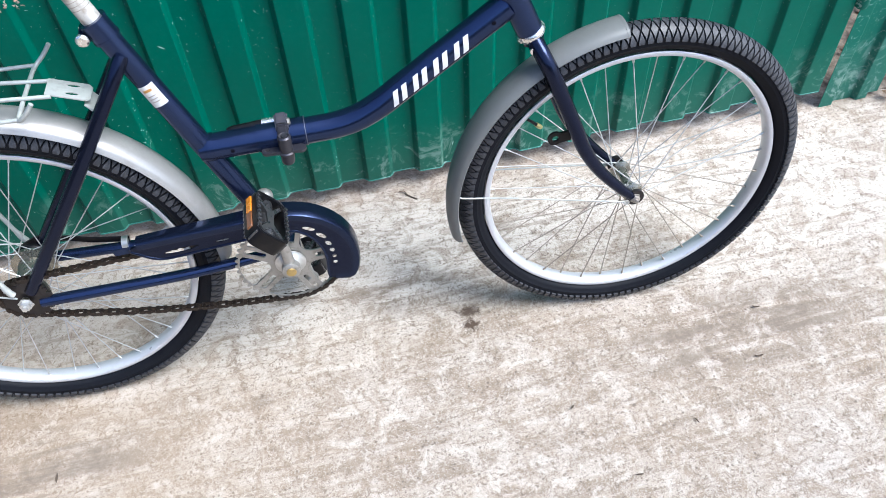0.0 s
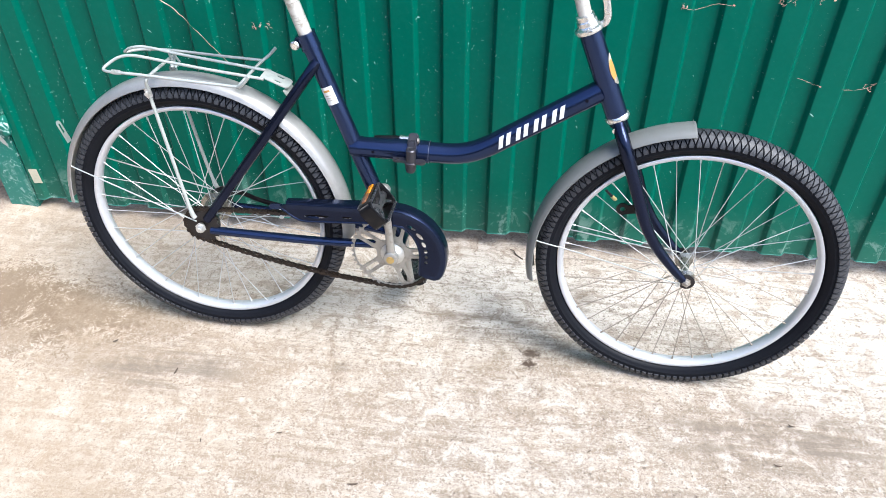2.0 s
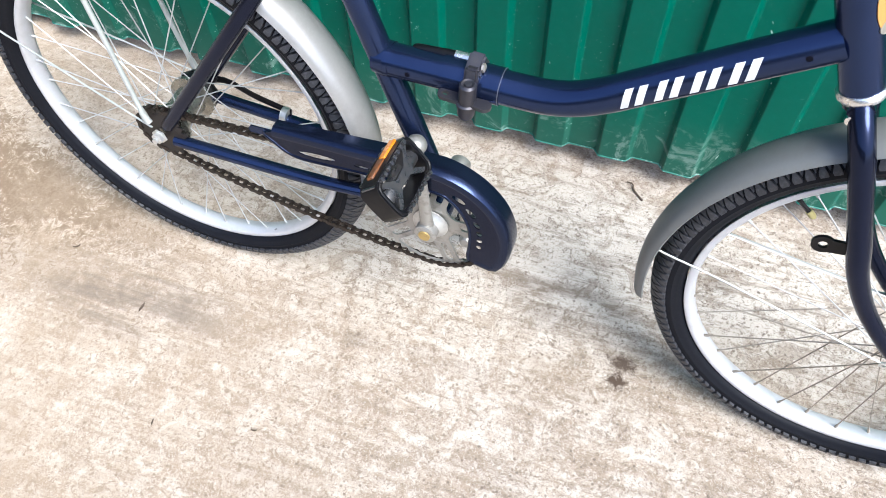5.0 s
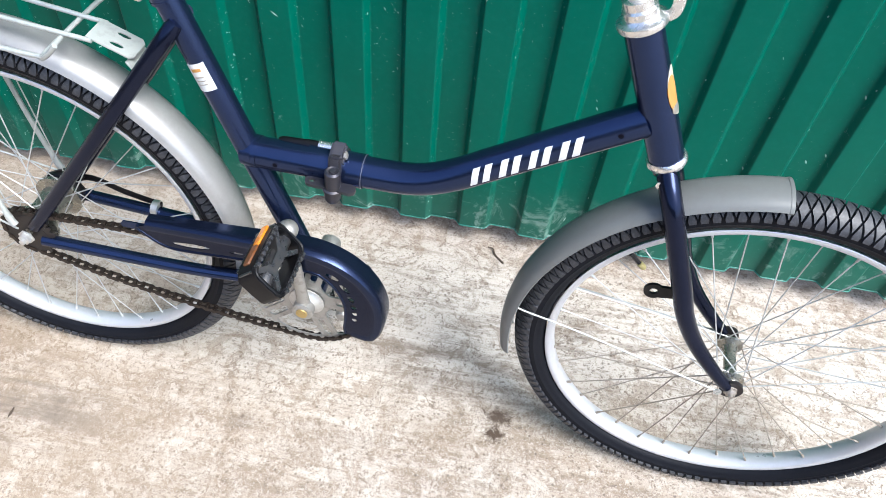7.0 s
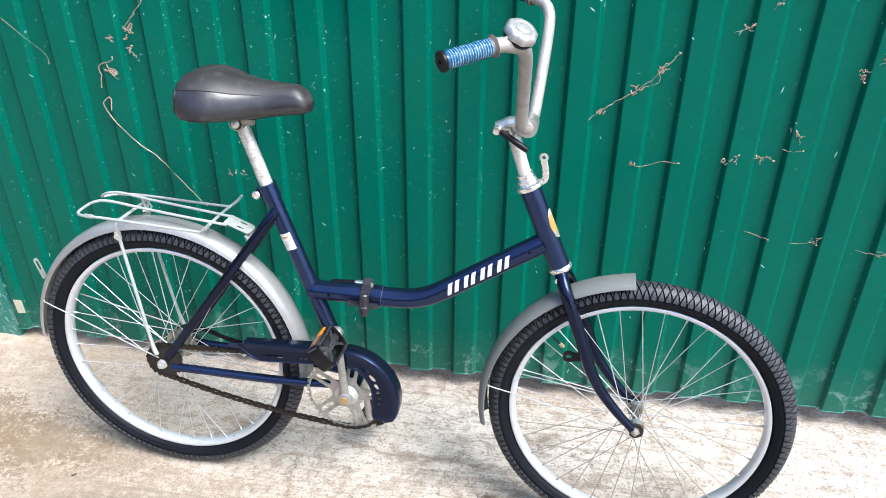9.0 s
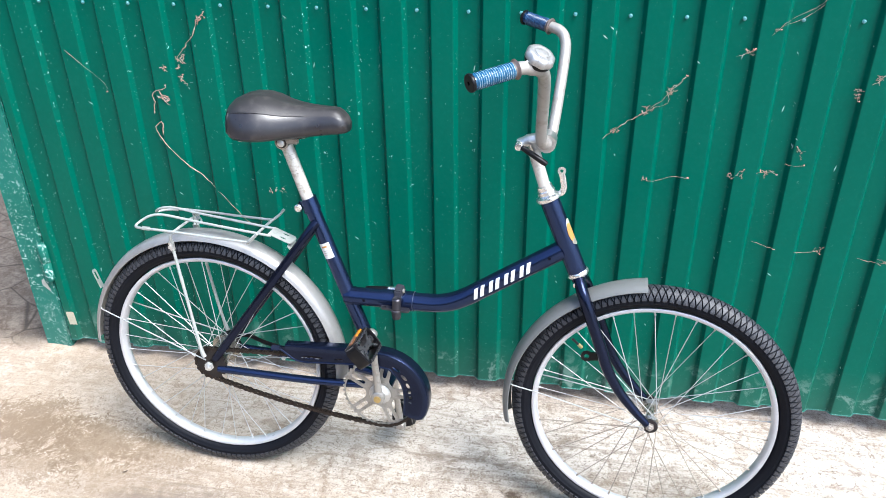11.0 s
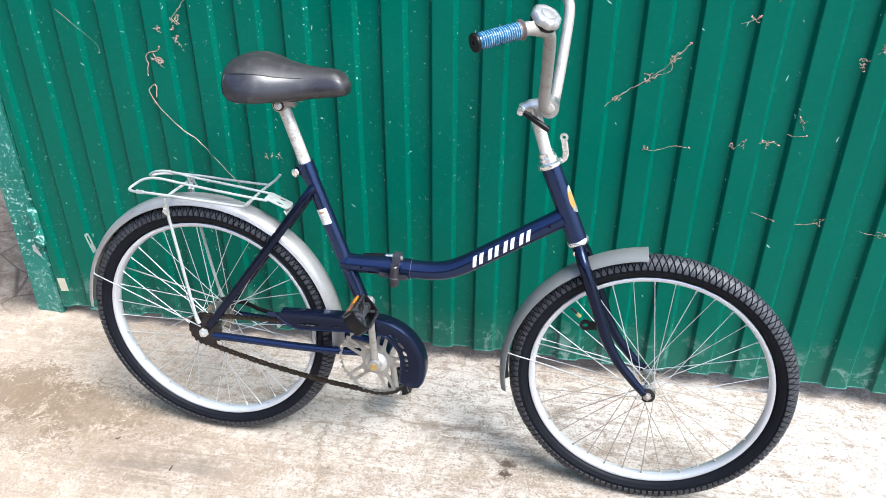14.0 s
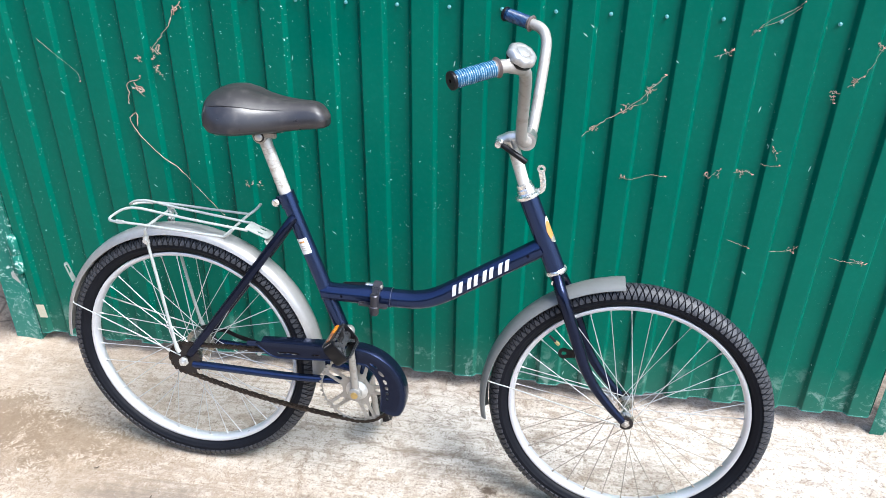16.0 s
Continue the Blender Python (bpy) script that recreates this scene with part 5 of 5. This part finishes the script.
lathe(bm, [(0.026, -0.002), (0.026, -0.004), (0.02, -0.007), (0.016, -0.012), (0.011, -0.0135)], (RING[0], RING[1], RING[2]), (0, 1, 0), 20)
part("crank_boss", bm, STEEL, ring_ob)


def crank(side, down):
    sg = -1 if down else 1
    y0 = -0.064 if side < 0 else 0.058
    end = Vector((-0.092 - (0.0105 if sg > 0 else -0.0195), -0.079 if side < 0 else 0.066, 0.277 + sg * 0.171))
    a = Vector((-0.092, y0, 0.277))
    bm = bmesh.new()
    tube(bm, [a + (end - a) * t for t in (0.0, 0.1, 0.3, 0.6, 0.9, 1.0)], [0.0125, 0.0098, 0.0085, 0.008, 0.0086, 0.0106], 16, flat=((0, 1, 0), 0.72))
    lathe(bm, [(0.0135, 0.011), (0.0158, 0.008), (0.0158, -0.011), (0.0125, -0.013), (0.0095, -0.013)], a, (0, -side, 0), 20)
    lathe(bm, [(0.0, -0.0115), (0.009, -0.0105), (0.0125, -0.006), (0.0132, 0.0), (0.0125, 0.006), (0.009, 0.0105), (0.0, 0.0115)], end, (0, side, 0), 18)
    c = part("crank", bm, RINGSTEEL, bike, "dull steel crank arm")
    bm = bmesh.new()
    lathe(bm, [(0.0, 0.0152), (0.0082, 0.0148), (0.0088, 0.012)], a, (0, side, 0), 16)
    part("crank_cap", bm, BRASS if side < 0 else STEEL, c)
    return end


def pedal(end, side, d):
    """A cage pedal: d is the way across its platform, in the plane of the wheels."""
    d = Vector((d[0], 0, d[1])).normalized()
    n = Vector((d.z, 0, -d.x))
    ax = Vector((0, side, 0))
    c = end + ax * 0.058
    m = Matrix((( d.x, ax.x, n.x, c.x), (d.y, ax.y, n.y, c.y), (d.z, ax.z, n.z, c.z), (0, 0, 0, 1)))
    L, Wd, H = 0.092, 0.057, 0.028
    bm = bmesh.new()
    rim, inner = [], []
    for k in range(28):
        a = 2 * math.pi * k / 28
        ca, sa = math.cos(a), math.sin(a)
        e = 0.38
        u, v = math.copysign(abs(ca) ** e, ca), math.copysign(abs(sa) ** e, sa)
        rim.append((u * Wd / 2, v * L / 2))
        inner.append((u * (Wd / 2 - 0.0065), v * (L / 2 - 0.0065)))
    place = lambda u, v, w: m @ Vector((u, v, w - H / 2))
    plate(bm, rim, [inner], place, H)
    body = part("pedal", bm, BLACK, bike, "black plastic cage pedal", 30)
    bm = bmesh.new()
    lathe(bm, [(0.0085, -0.054), (0.0085, -0.046), (0.0105, -0.04), (0.0095, 0.0), (0.0105, 0.034), (0.006, 0.0405)], c, ax, 14)
    web = [(x * 0.86, y * 0.95) for x, y in ((-0.03, -0.044), (-0.026, -0.044), (-0.006, -0.022), (0.006, -0.022), (0.026, -0.044), (0.03, -0.044), (0.03, -0.039), (0.0075, -0.012), (0.0065, 0.012), (0.03, 0.038), (0.03, 0.044), (0.026, 0.044), (0.006, 0.024), (-0.006, 0.024), (-0.026, 0.044), (-0.03, 0.044), (-0.03, 0.038), (-0.0065, 0.012), (-0.0075, -0.012), (-0.03, -0.039))]
    plate(bm, web, [], lambda u, v, w: m @ Vector((u, v, w - 0.0105)), 0.021)
    part("pedal_core", bm, PEDAL_GREY, body)
    for face in (-1, 1):
        bm = bmesh.new()
        loop = [m @ Vector((u * (Wd / 2 - 0.0028) / (Wd / 2), v * (L / 2 - 0.0028) / (L / 2), face * (H / 2 + 0.0002))) for u, v in rim]
        tube(bm, loop + loop[:2], 0.0017, 6, caps=False)
        part("cage_lip", bm, BLACK, body)
    # the outer half of the reflector is a darker, browner amber
    for off, mat, what in () if side > 0 else ((-0.0165, AMBER, "amber plastic reflector"), (0.0165, AMBER_BROWN, "brownish amber plastic reflector")):
        bm = bmesh.new()
        block(bm, m @ pose(-(Wd / 2 + 0.0004), off - 0.004, 0.001), (0.004, 0.032, 0.0105), 0.001, 1)
        part("reflector", bm, mat, body, what)
    # serrated strips along both edges of the cage
    for sd in (-1, 1):
        for face in (-1, 1):
            saw = [(-0.036, -0.002), (0.036, -0.002)]
            for k in range(8, 0, -1):
                v = (k - 4.5) * 0.0088
                saw += [(v + 0.0028, 0.0008), (v + 0.0022, 0.0042), (v - 0.0022, 0.0042), (v - 0.0028, 0.0008)]
            bm = bmesh.new()
            plate(bm, saw, [], lambda u, v, w: m @ Vector((sd * (Wd / 2 - 0.0036) + w - 0.0022, u, face * (H / 2 + v))), 0.0044)
            part("toothed_strip", bm, PEDAL_GREY, body, sharp=25)



pedal(crank(-1, False), -1, (0.041, -0.047))
pedal(crank(1, True), 1, (0.97, 0.25))
bm = bmesh.new()
lathe(bm, [(0.0205, 0.03), (0.0218, 0.032), (0.0222, 0.036), (0.0222, 0.044), (0.0195, 0.047), (0.0, 0.0475)], BB, (0, 1, 0), 24)
part("bearing_cup", bm, BLUE, bike)


def chain():
    """Links along the loop round the two gears."""
    r1, r2 = 0.0385, 0.0885
    c1, c2 = Vector((-HALF, AXLE)), Vector((RING[0], RING[2]))
    d = c2 - c1
    base, tilt = math.atan2(d.y, d.x), math.acos((r1 - r2) / d.length)
    pts = []
    a_top, a_low = base + tilt, base - tilt
    for i in range(9):                                # round the sprocket
        a = a_top + (2 * math.pi - 2 * tilt) * i / 8
        pts.append(c1 + Vector((math.cos(a), math.sin(a))) * r1)
    p, q = pts[-1], c2 + Vector((math.cos(a_low), math.sin(a_low))) * r2
    for i in range(1, 24):                            # lower run sags a little
        t = i / 24
        pts.append(p + (q - p) * t - Vector((0, 0.012 * 4 * t * (1 - t))))
    for i in range(25):
        a = a_low + 2 * tilt * i / 24
        pts.append(c2 + Vector((math.cos(a), math.sin(a))) * r2)
    p, q = pts[-1], pts[0]
    for i in range(1, 24):
        pts.append(p + (q - p) * i / 24)
    pts.append(pts[0])
    seg = [(b - a).length for a, b in zip(pts, pts[1:])]
    total = sum(seg)
    n = round(total / 0.0127)
    marks, k, acc = [], 0, 0.0
    for i in range(n):
        s = total * i / n
        while acc + seg[k] < s:
            acc += seg[k]
            k += 1
        marks.append(pts[k] + (pts[k + 1] - pts[k]) * ((s - acc) / seg[k]))
    bm = bmesh.new()
    for i in range(n):
        a, b = marks[i], marks[(i + 1) % n]
        t = (b - a).normalized()
        up = Vector((-t.y, t.x))
        off = 0.0033 if i % 2 else 0.0047
        for s in (-1, 1):
            y = RING[1] + 0.0013 + s * off
            out = []
            for u, h in ((-0.0038, 0.0), (-0.0025, 0.0036), (0.001, 0.0042), (0.0063, 0.0029), (0.0117, 0.0042), (0.0152, 0.0036), (0.0165, 0.0), (0.0152, -0.0036), (0.0117, -0.0042), (0.0063, -0.0029), (0.001, -0.0042), (-0.0025, -0.0036)):
                w = a + t * u + up * h
                out.append((w.x, w.y))
            lo = [bm.verts.new((x, y - 0.0006, z)) for x, z in out]
            hi = [bm.verts.new((x, y + 0.0006, z)) for x, z in out]
            bm.faces.new(lo), bm.faces.new(hi[::-1])
            for j in range(12):
                bm.faces.new((lo[j], lo[(j + 1) % 12], hi[(j + 1) % 12], hi[j]))
        tube(bm, [(a.x, RING[1] + 0.0013 - 0.0058, a.y), (a.x, RING[1] + 0.0013 + 0.0058, a.y)], 0.0036, 8)
    return part("chain", bm, CHAIN, bike, "oily brown roller chain", 30)


chain()


def chain_guard():
    """Face with slots, a rounded upper edge that turns inwards, and a rolled lower rim."""
    cx, cz = RING[0], RING[2]

    def on(r, a):
        return (cx + r * math.cos(radians(a)), cz + r * math.sin(radians(a)))
    arc = [on(0.112, a) for a in range(84, -19, -6)]
    inner = [on(r, a) for a, r in ((-33, 0.073), (-26, 0.0665), (-16, 0.063), (-4, 0.0615), (10, 0.062), (25, 0.065), (40, 0.069), (55, 0.0745), (68, 0.079), (78, 0.081))]
    top = [(-0.3255, 0.371), (-0.3245, 0.3765), (-0.314, 0.379), (-0.25, 0.3825), (-0.17, 0.3865), (-0.12, 0.3895)]
    low = [(-0.12, 0.358), (-0.183, 0.3525), (-0.25, 0.346), (-0.277, 0.3445), (-0.293, 0.348), (-0.305, 0.355), (-0.3165, 0.364)]
    end = [on(0.1105, -24), on(0.104, -27.5), on(0.094, -29.5), on(0.082, -32)]
    holes = [circle(*on(r, a), h, 10, q, radians(a + 90)) for a, r, h, q in ((62, 0.0895, 0.011, 0.38), (45, 0.0845, 0.01, 0.42), (30, 0.0795, 0.0072, 0.55), (18, 0.0765, 0.0055, 0.75), (7, 0.075, 0.0049, 0.8), (-4, 0.0745, 0.004, 0.9))]
    holes += [circle(-0.25, 0.3585, 0.0275, 14, 0.15, radians(5)), circle(-0.185, 0.3635, 0.011, 12, 0.2, radians(4))]
    bm = bmesh.new()
    plate(bm, top + arc + end + inner + low, holes, lambda u, v, w: (u, -0.0655 + w, v), 0.0014)
    face = part("chain_guard", bm, BLUE_SHADED, bike, "dark blue pressed chain guard with slots", 25)
    bm = bmesh.new()
    pts = [Vector((u, 0, v)) for u, v in [(-0.314, 0.379)] + top[3:] + arc + end]
    rows = []
    for i, p in enumerate(pts):
        t = (pts[min(i + 1, len(pts) - 1)] - pts[max(i - 1, 0)]).normalized()
        out = Vector((-t.z, 0, t.x))
        back = -0.048 if i > len(pts) - 6 else (-0.046, -0.043, -0.039, -0.036)[i] if i < 4 else -0.034
        row = []
        for y, h in ((-0.0655, -0.008), (-0.0667, -0.003), (-0.0652, 0.0025), (-0.060, 0.0056), (-0.052, 0.0062), (back, 0.006), (back, 0.0046), (-0.052, 0.0048), (-0.0595, 0.0042), (-0.0636, 0.0018), (-0.0648, -0.003), (-0.0644, -0.008)):
            row.append(bm.verts.new((p.x + out.x * h, y, p.z + out.z * h)))
        rows.append(row)
    m = len(rows[0])
    for a, b in zip(rows, rows[1:]):
        for k in range(m):
            bm.faces.new((a[k], a[(k + 1) % m], b[(k + 1) % m], b[k]))
    bm.faces.new(rows[0][::-1]), bm.faces.new(rows[-1])
    # lighter tone than the face, paints the sheen on the rolled edges
    part("rolled_edge", bm, GUARD_SHEEN, face)
    bm = bmesh.new()
    tube(bm, spline([(u, -0.0645, v) for u, v in inner + low + top[:2]], 3), 0.0027, 8)
    part("rolled_rim", bm, GUARD_SHEEN, face)
    bm = bmesh.new()
    plate(bm, [(-0.35, 0.364), (-0.352, 0.37), (-0.348, 0.376), (-0.306, 0.378), (-0.306, 0.366)], [], lambda u, v, w: (u, -0.0615 + w, v), 0.002)
    part("guard_strap", bm, BLUE, face)


chain_guard()
# brake arm of the coaster hub, on the far side, with its clip
bm = bmesh.new()
tube(bm, spline([(-0.512, 0.056, 0.306), (-0.47, 0.058, 0.318), (-0.42, 0.058, 0.303), (-0.36, 0.056, 0.293)], 4), 0.0062, 10, flat=((0, 1, 0), 0.35))
arm = part("brake_arm", bm, BLACK, bike)
bm = bmesh.new()
tube(bm, [(-0.372, 0.05, 0.2905), (-0.362, 0.05, 0.29)], 0.0125, 14)
lathe(bm, [(0.0, -0.012), (0.005, -0.0115), (0.0055, 0.004)], (-0.367, 0.048, 0.2765), (0, 1, 0), 8)
part("arm_clip", bm, STEEL, arm)


# ---- small things on the gate and the ground ----
def creeper(paths, label, r=0.0014, fuzz=0.004, seed=0):
    """Dead tendrils that cling to the sheet, each a part of its clump."""
    rng = random.Random(seed)
    clump = tagged(new("dry_creeper"), label, "dry vine", "dead creeper on the gate")
    x0, z0 = paths[0][0]
    clump.matrix_basis = pose(x0, GATE_Y, z0)
    for path in paths:
        pts = spline([(x - x0, -0.0072 + rng.uniform(-0.002, 0.0012), z - z0) for x, z in path], 5)
        pts = [p + Vector((rng.uniform(-1, 1), 0, rng.uniform(-1, 1))) * fuzz * 0.55 for p in pts]
        bm = bmesh.new()
        tube(bm, pts, [0.4 * r * (1.0 - 0.4 * i / len(pts)) * rng.uniform(0.5, 1.5) for i in range(len(pts))], 5)
        part("tendril", bm, VINE, clump)
    # little clinging pads where the tendrils end
    for path in paths[::5]:
        x, z = path[-1]
        bm = bmesh.new()
        block(bm, pose(x - x0, -0.0068, z - z0, 0, rng.uniform(0, 180), 0), (rng.uniform(0.003, 0.008), 0.0015, rng.uniform(0.002, 0.0035)), 0.0006, 1)
        part("clinging_pad", bm, PAD, clump, "pinkish dried pad")
    return clump


def sprig(x, z, size, seed):
    """A tuft of short curled rootlets."""
    rng = random.Random(seed)
    out = []
    for _ in range(5):
        a = rng.uniform(0, 6.28)
        p = [(x + rng.uniform(-0.3, 0.3) * size, z + rng.uniform(-0.3, 0.3) * size)]
        for _ in range(3):
            a += rng.uniform(-1.1, 1.1)
            p.append((p[-1][0] + size * 0.16 * math.cos(a), p[-1][1] + size * 0.16 * math.sin(a)))
        out.append(p)
    return out


creeper([[(-0.734, 0.757), (-0.732, 0.79), (-0.746, 0.784), (-0.751, 0.769), (-0.729, 0.726), (-0.677, 0.672), (-0.641, 0.646), (-0.597, 0.592), (-0.534, 0.519)]], "long thin dry tendril stuck to the gate", 0.0034, 0.002, 1)
creeper([[(-0.749, 0.813), (-0.743, 0.842), (-0.739, 0.871), (-0.71, 0.879), (-0.705, 0.889)], [(-0.725, 0.873), (-0.712, 0.846), (-0.702, 0.839)], [(-0.72, 0.867), (-0.7, 0.857)]] + sprig(-0.71, 0.857, 0.03, 4), "pinkish dry creeper curl stuck to the gate", 0.003, 0.004, 2)
creeper([[(-0.568, 1.073), (-0.591, 1.055), (-0.609, 1.016), (-0.634, 0.989), (-0.658, 0.961), (-0.648, 0.947)]] + sprig(-0.651, 0.952, 0.03, 5) + sprig(-0.587, 1.058, 0.03, 6), "pinkish dry creeper curl stuck to the gate", 0.003, 0.004, 3)
creeper(sprig(-0.652, 0.904, 0.028, 7) + sprig(-0.706, 0.932, 0.026, 8), "small tuft of dry rootlets stuck to the gate", 0.002, 0.003, 4)
creeper([[(-0.962, 0.969), (-0.926, 0.936), (-0.873, 0.889), (-0.869, 0.866)]], "thin dry tendril stuck to the gate", 0.0011, 0.001, 5)
creeper([[(0.386, 0.804), (0.411, 0.83), (0.448, 0.857), (0.498, 0.893), (0.537, 0.939), (0.557, 0.962)], [(0.448, 0.857), (0.489, 0.882), (0.523, 0.899), (0.517, 0.923)]] + sprig(0.531, 0.928, 0.03, 9) + sprig(0.413, 0.828, 0.02, 10) + sprig(0.479, 0.877, 0.03, 11), "frayed string of dry creeper stuck to the gate", 0.0019, 0.004, 6)
creeper([[(0.487, 0.71), (0.512, 0.705), (0.551, 0.719), (0.591, 0.718)]] + sprig(0.487, 0.708, 0.018, 12), "thin dry tendril stuck to the gate", 0.0013, 0.0015, 7)
creeper(sprig(0.682, 0.724, 0.022, 13) + sprig(0.707, 0.736, 0.022, 14) + [[(0.741, 0.739), (0.766, 0.745), (0.787, 0.738)]] + sprig(0.766, 0.741, 0.025, 15), "small tuft of dry rootlets stuck to the gate", 0.0013, 0.003, 8)
creeper([[(0.798, 0.767), (0.818, 0.762), (0.842, 0.765)]] + sprig(0.825, 0.799, 0.03, 16), "small tuft of dry rootlets stuck to the gate", 0.0012, 0.002, 9)
creeper([[(0.725, 1.062), (0.753, 1.091), (0.79, 1.111), (0.816, 1.132)], [(0.738, 1.075), (0.779, 1.095), (0.811, 1.121)]] + sprig(0.727, 1.065, 0.014, 17), "looped dry tendril stuck to the gate", 0.0011, 0.0015, 10)
creeper([[(0.653, 1.009), (0.671, 1.014), (0.69, 1.025)]] + sprig(0.681, 1.022, 0.024, 18), "small tuft of dry rootlets stuck to the gate", 0.0012, 0.002, 11)
creeper([[(0.944, 0.957), (0.958, 0.968), (0.976, 0.995), (0.993, 1.045)]] + sprig(0.954, 0.97, 0.03, 19) + sprig(0.912, 0.936, 0.03, 20) + sprig(0.993, 1.043, 0.02, 21), "frayed string of dry creeper stuck to the gate", 0.0014, 0.004, 12)
creeper([[(0.761, 0.564), (0.791, 0.553), (0.816, 0.544)], [(0.862, 0.54), (0.898, 0.543), (0.928, 0.556)]] + sprig(0.914, 0.551, 0.025, 22), "thin dry tendril stuck to the gate", 0.0012, 0.002, 13)
creeper([[(1.005, 0.537), (1.042, 0.528), (1.094, 0.526)]] + sprig(1.073, 0.527, 0.03, 23), "thin dry tendril stuck to the gate", 0.0011, 0.003, 14)
creeper(sprig(-0.46, 0.617, 0.012, 24) + sprig(-0.442, 0.621, 0.01, 26) + sprig(-0.424, 0.617, 0.013, 25), "small tuft of dry rootlets stuck to the gate", 0.0009, 0.003, 15)


bm = bmesh.new()
tube(bm, spline([(x, y, slab(x, y) + h) for x, y, h in ((0.163, 1.32, 0.004), (0.174, 1.319, 0.003), (0.18, 1.306, 0.0015), (0.199, 1.288, 0.0015))], 4), [0.0013] * 6 + [0.0018] * 7, 6)
tagged(part("twig", bm, TWIG), "thin dark hooked twig lying on the concrete", "twig")
for i, (x, y, s) in enumerate(((-0.572, 0.797, 0.022), (0.364, 0.698, 0.014), (0.749, 0.71, 0.02), (0.574, 0.615, 0.014), (0.797, 0.816, 0.018), (-0.289, 0.662, 0.012), (0.433, 0.545, 0.016), (-0.109, 0.56, 0.024), (-0.449, 0.623, 0.012), (-0.749, 0.869, 0.016))):
    rng = random.Random(50 + i)
    bm = bmesh.new()
    turn, bend, s = rng.uniform(0, 3.1), rng.uniform(-1, 1), s * 0.85
    us = [-1, -0.4, 0.3, 1]
    rows = [[bm.verts.new(pose(x, y, slab(x, y) + 0.0012, 0, 0, math.degrees(turn)) @ Vector((u * s / 2, q * s * 0.11 * (1.05 - u * u) + s * 0.12 * u * u * bend, 0.0016 * abs(q) + 0.002 * u * u)))for q in (-1, 0, 1)] for u in us]
    for a, b in zip(rows, rows[1:]):
        for k in range(2):
            bm.faces.new((a[k], a[k + 1], b[k + 1], b[k]))
    made = bmesh.ops.extrude_face_region(bm, geom=list(bm.faces))
    bmesh.ops.translate(bm, verts=[v for v in made["geom"] if isinstance(v, bmesh.types.BMVert)], vec=(0, 0, 0.0008))
    tagged(part("dead_leaf", bm, TWIG), "small dark dry leaf scrap on the concrete", "leaf", "scraps on the concrete")

# leaf litter past the end of the slab
rng = random.Random(9)
bm = bmesh.new()
for _ in range(220):
    x, y = rng.uniform(1.41, 1.8), rng.uniform(1.28, 1.7)
    m = pose(x, y, slab(x, y) + 0.006 + rng.uniform(0, 0.02), rng.uniform(-40, 40), rng.uniform(-40, 40), rng.uniform(0, 360))
    s = rng.uniform(0.008, 0.022)
    v = [bm.verts.new(m @ Vector(p)) for p in ((-s, 0, 0), (-s * 0.3, s * 0.32, 0.003), (s * 0.5, s * 0.26, 0.003), (s, 0, 0), (s * 0.5, -s * 0.26, 0.003), (-s * 0.3, -s * 0.32, 0.003))]
    bm.faces.new(v[:4]), bm.faces.new((v[0], v[3], v[4], v[5]))
tagged(part("leaf_litter", bm, LEAF), "dry brown fallen leaves and stalks", "leaves", kind="stuff")
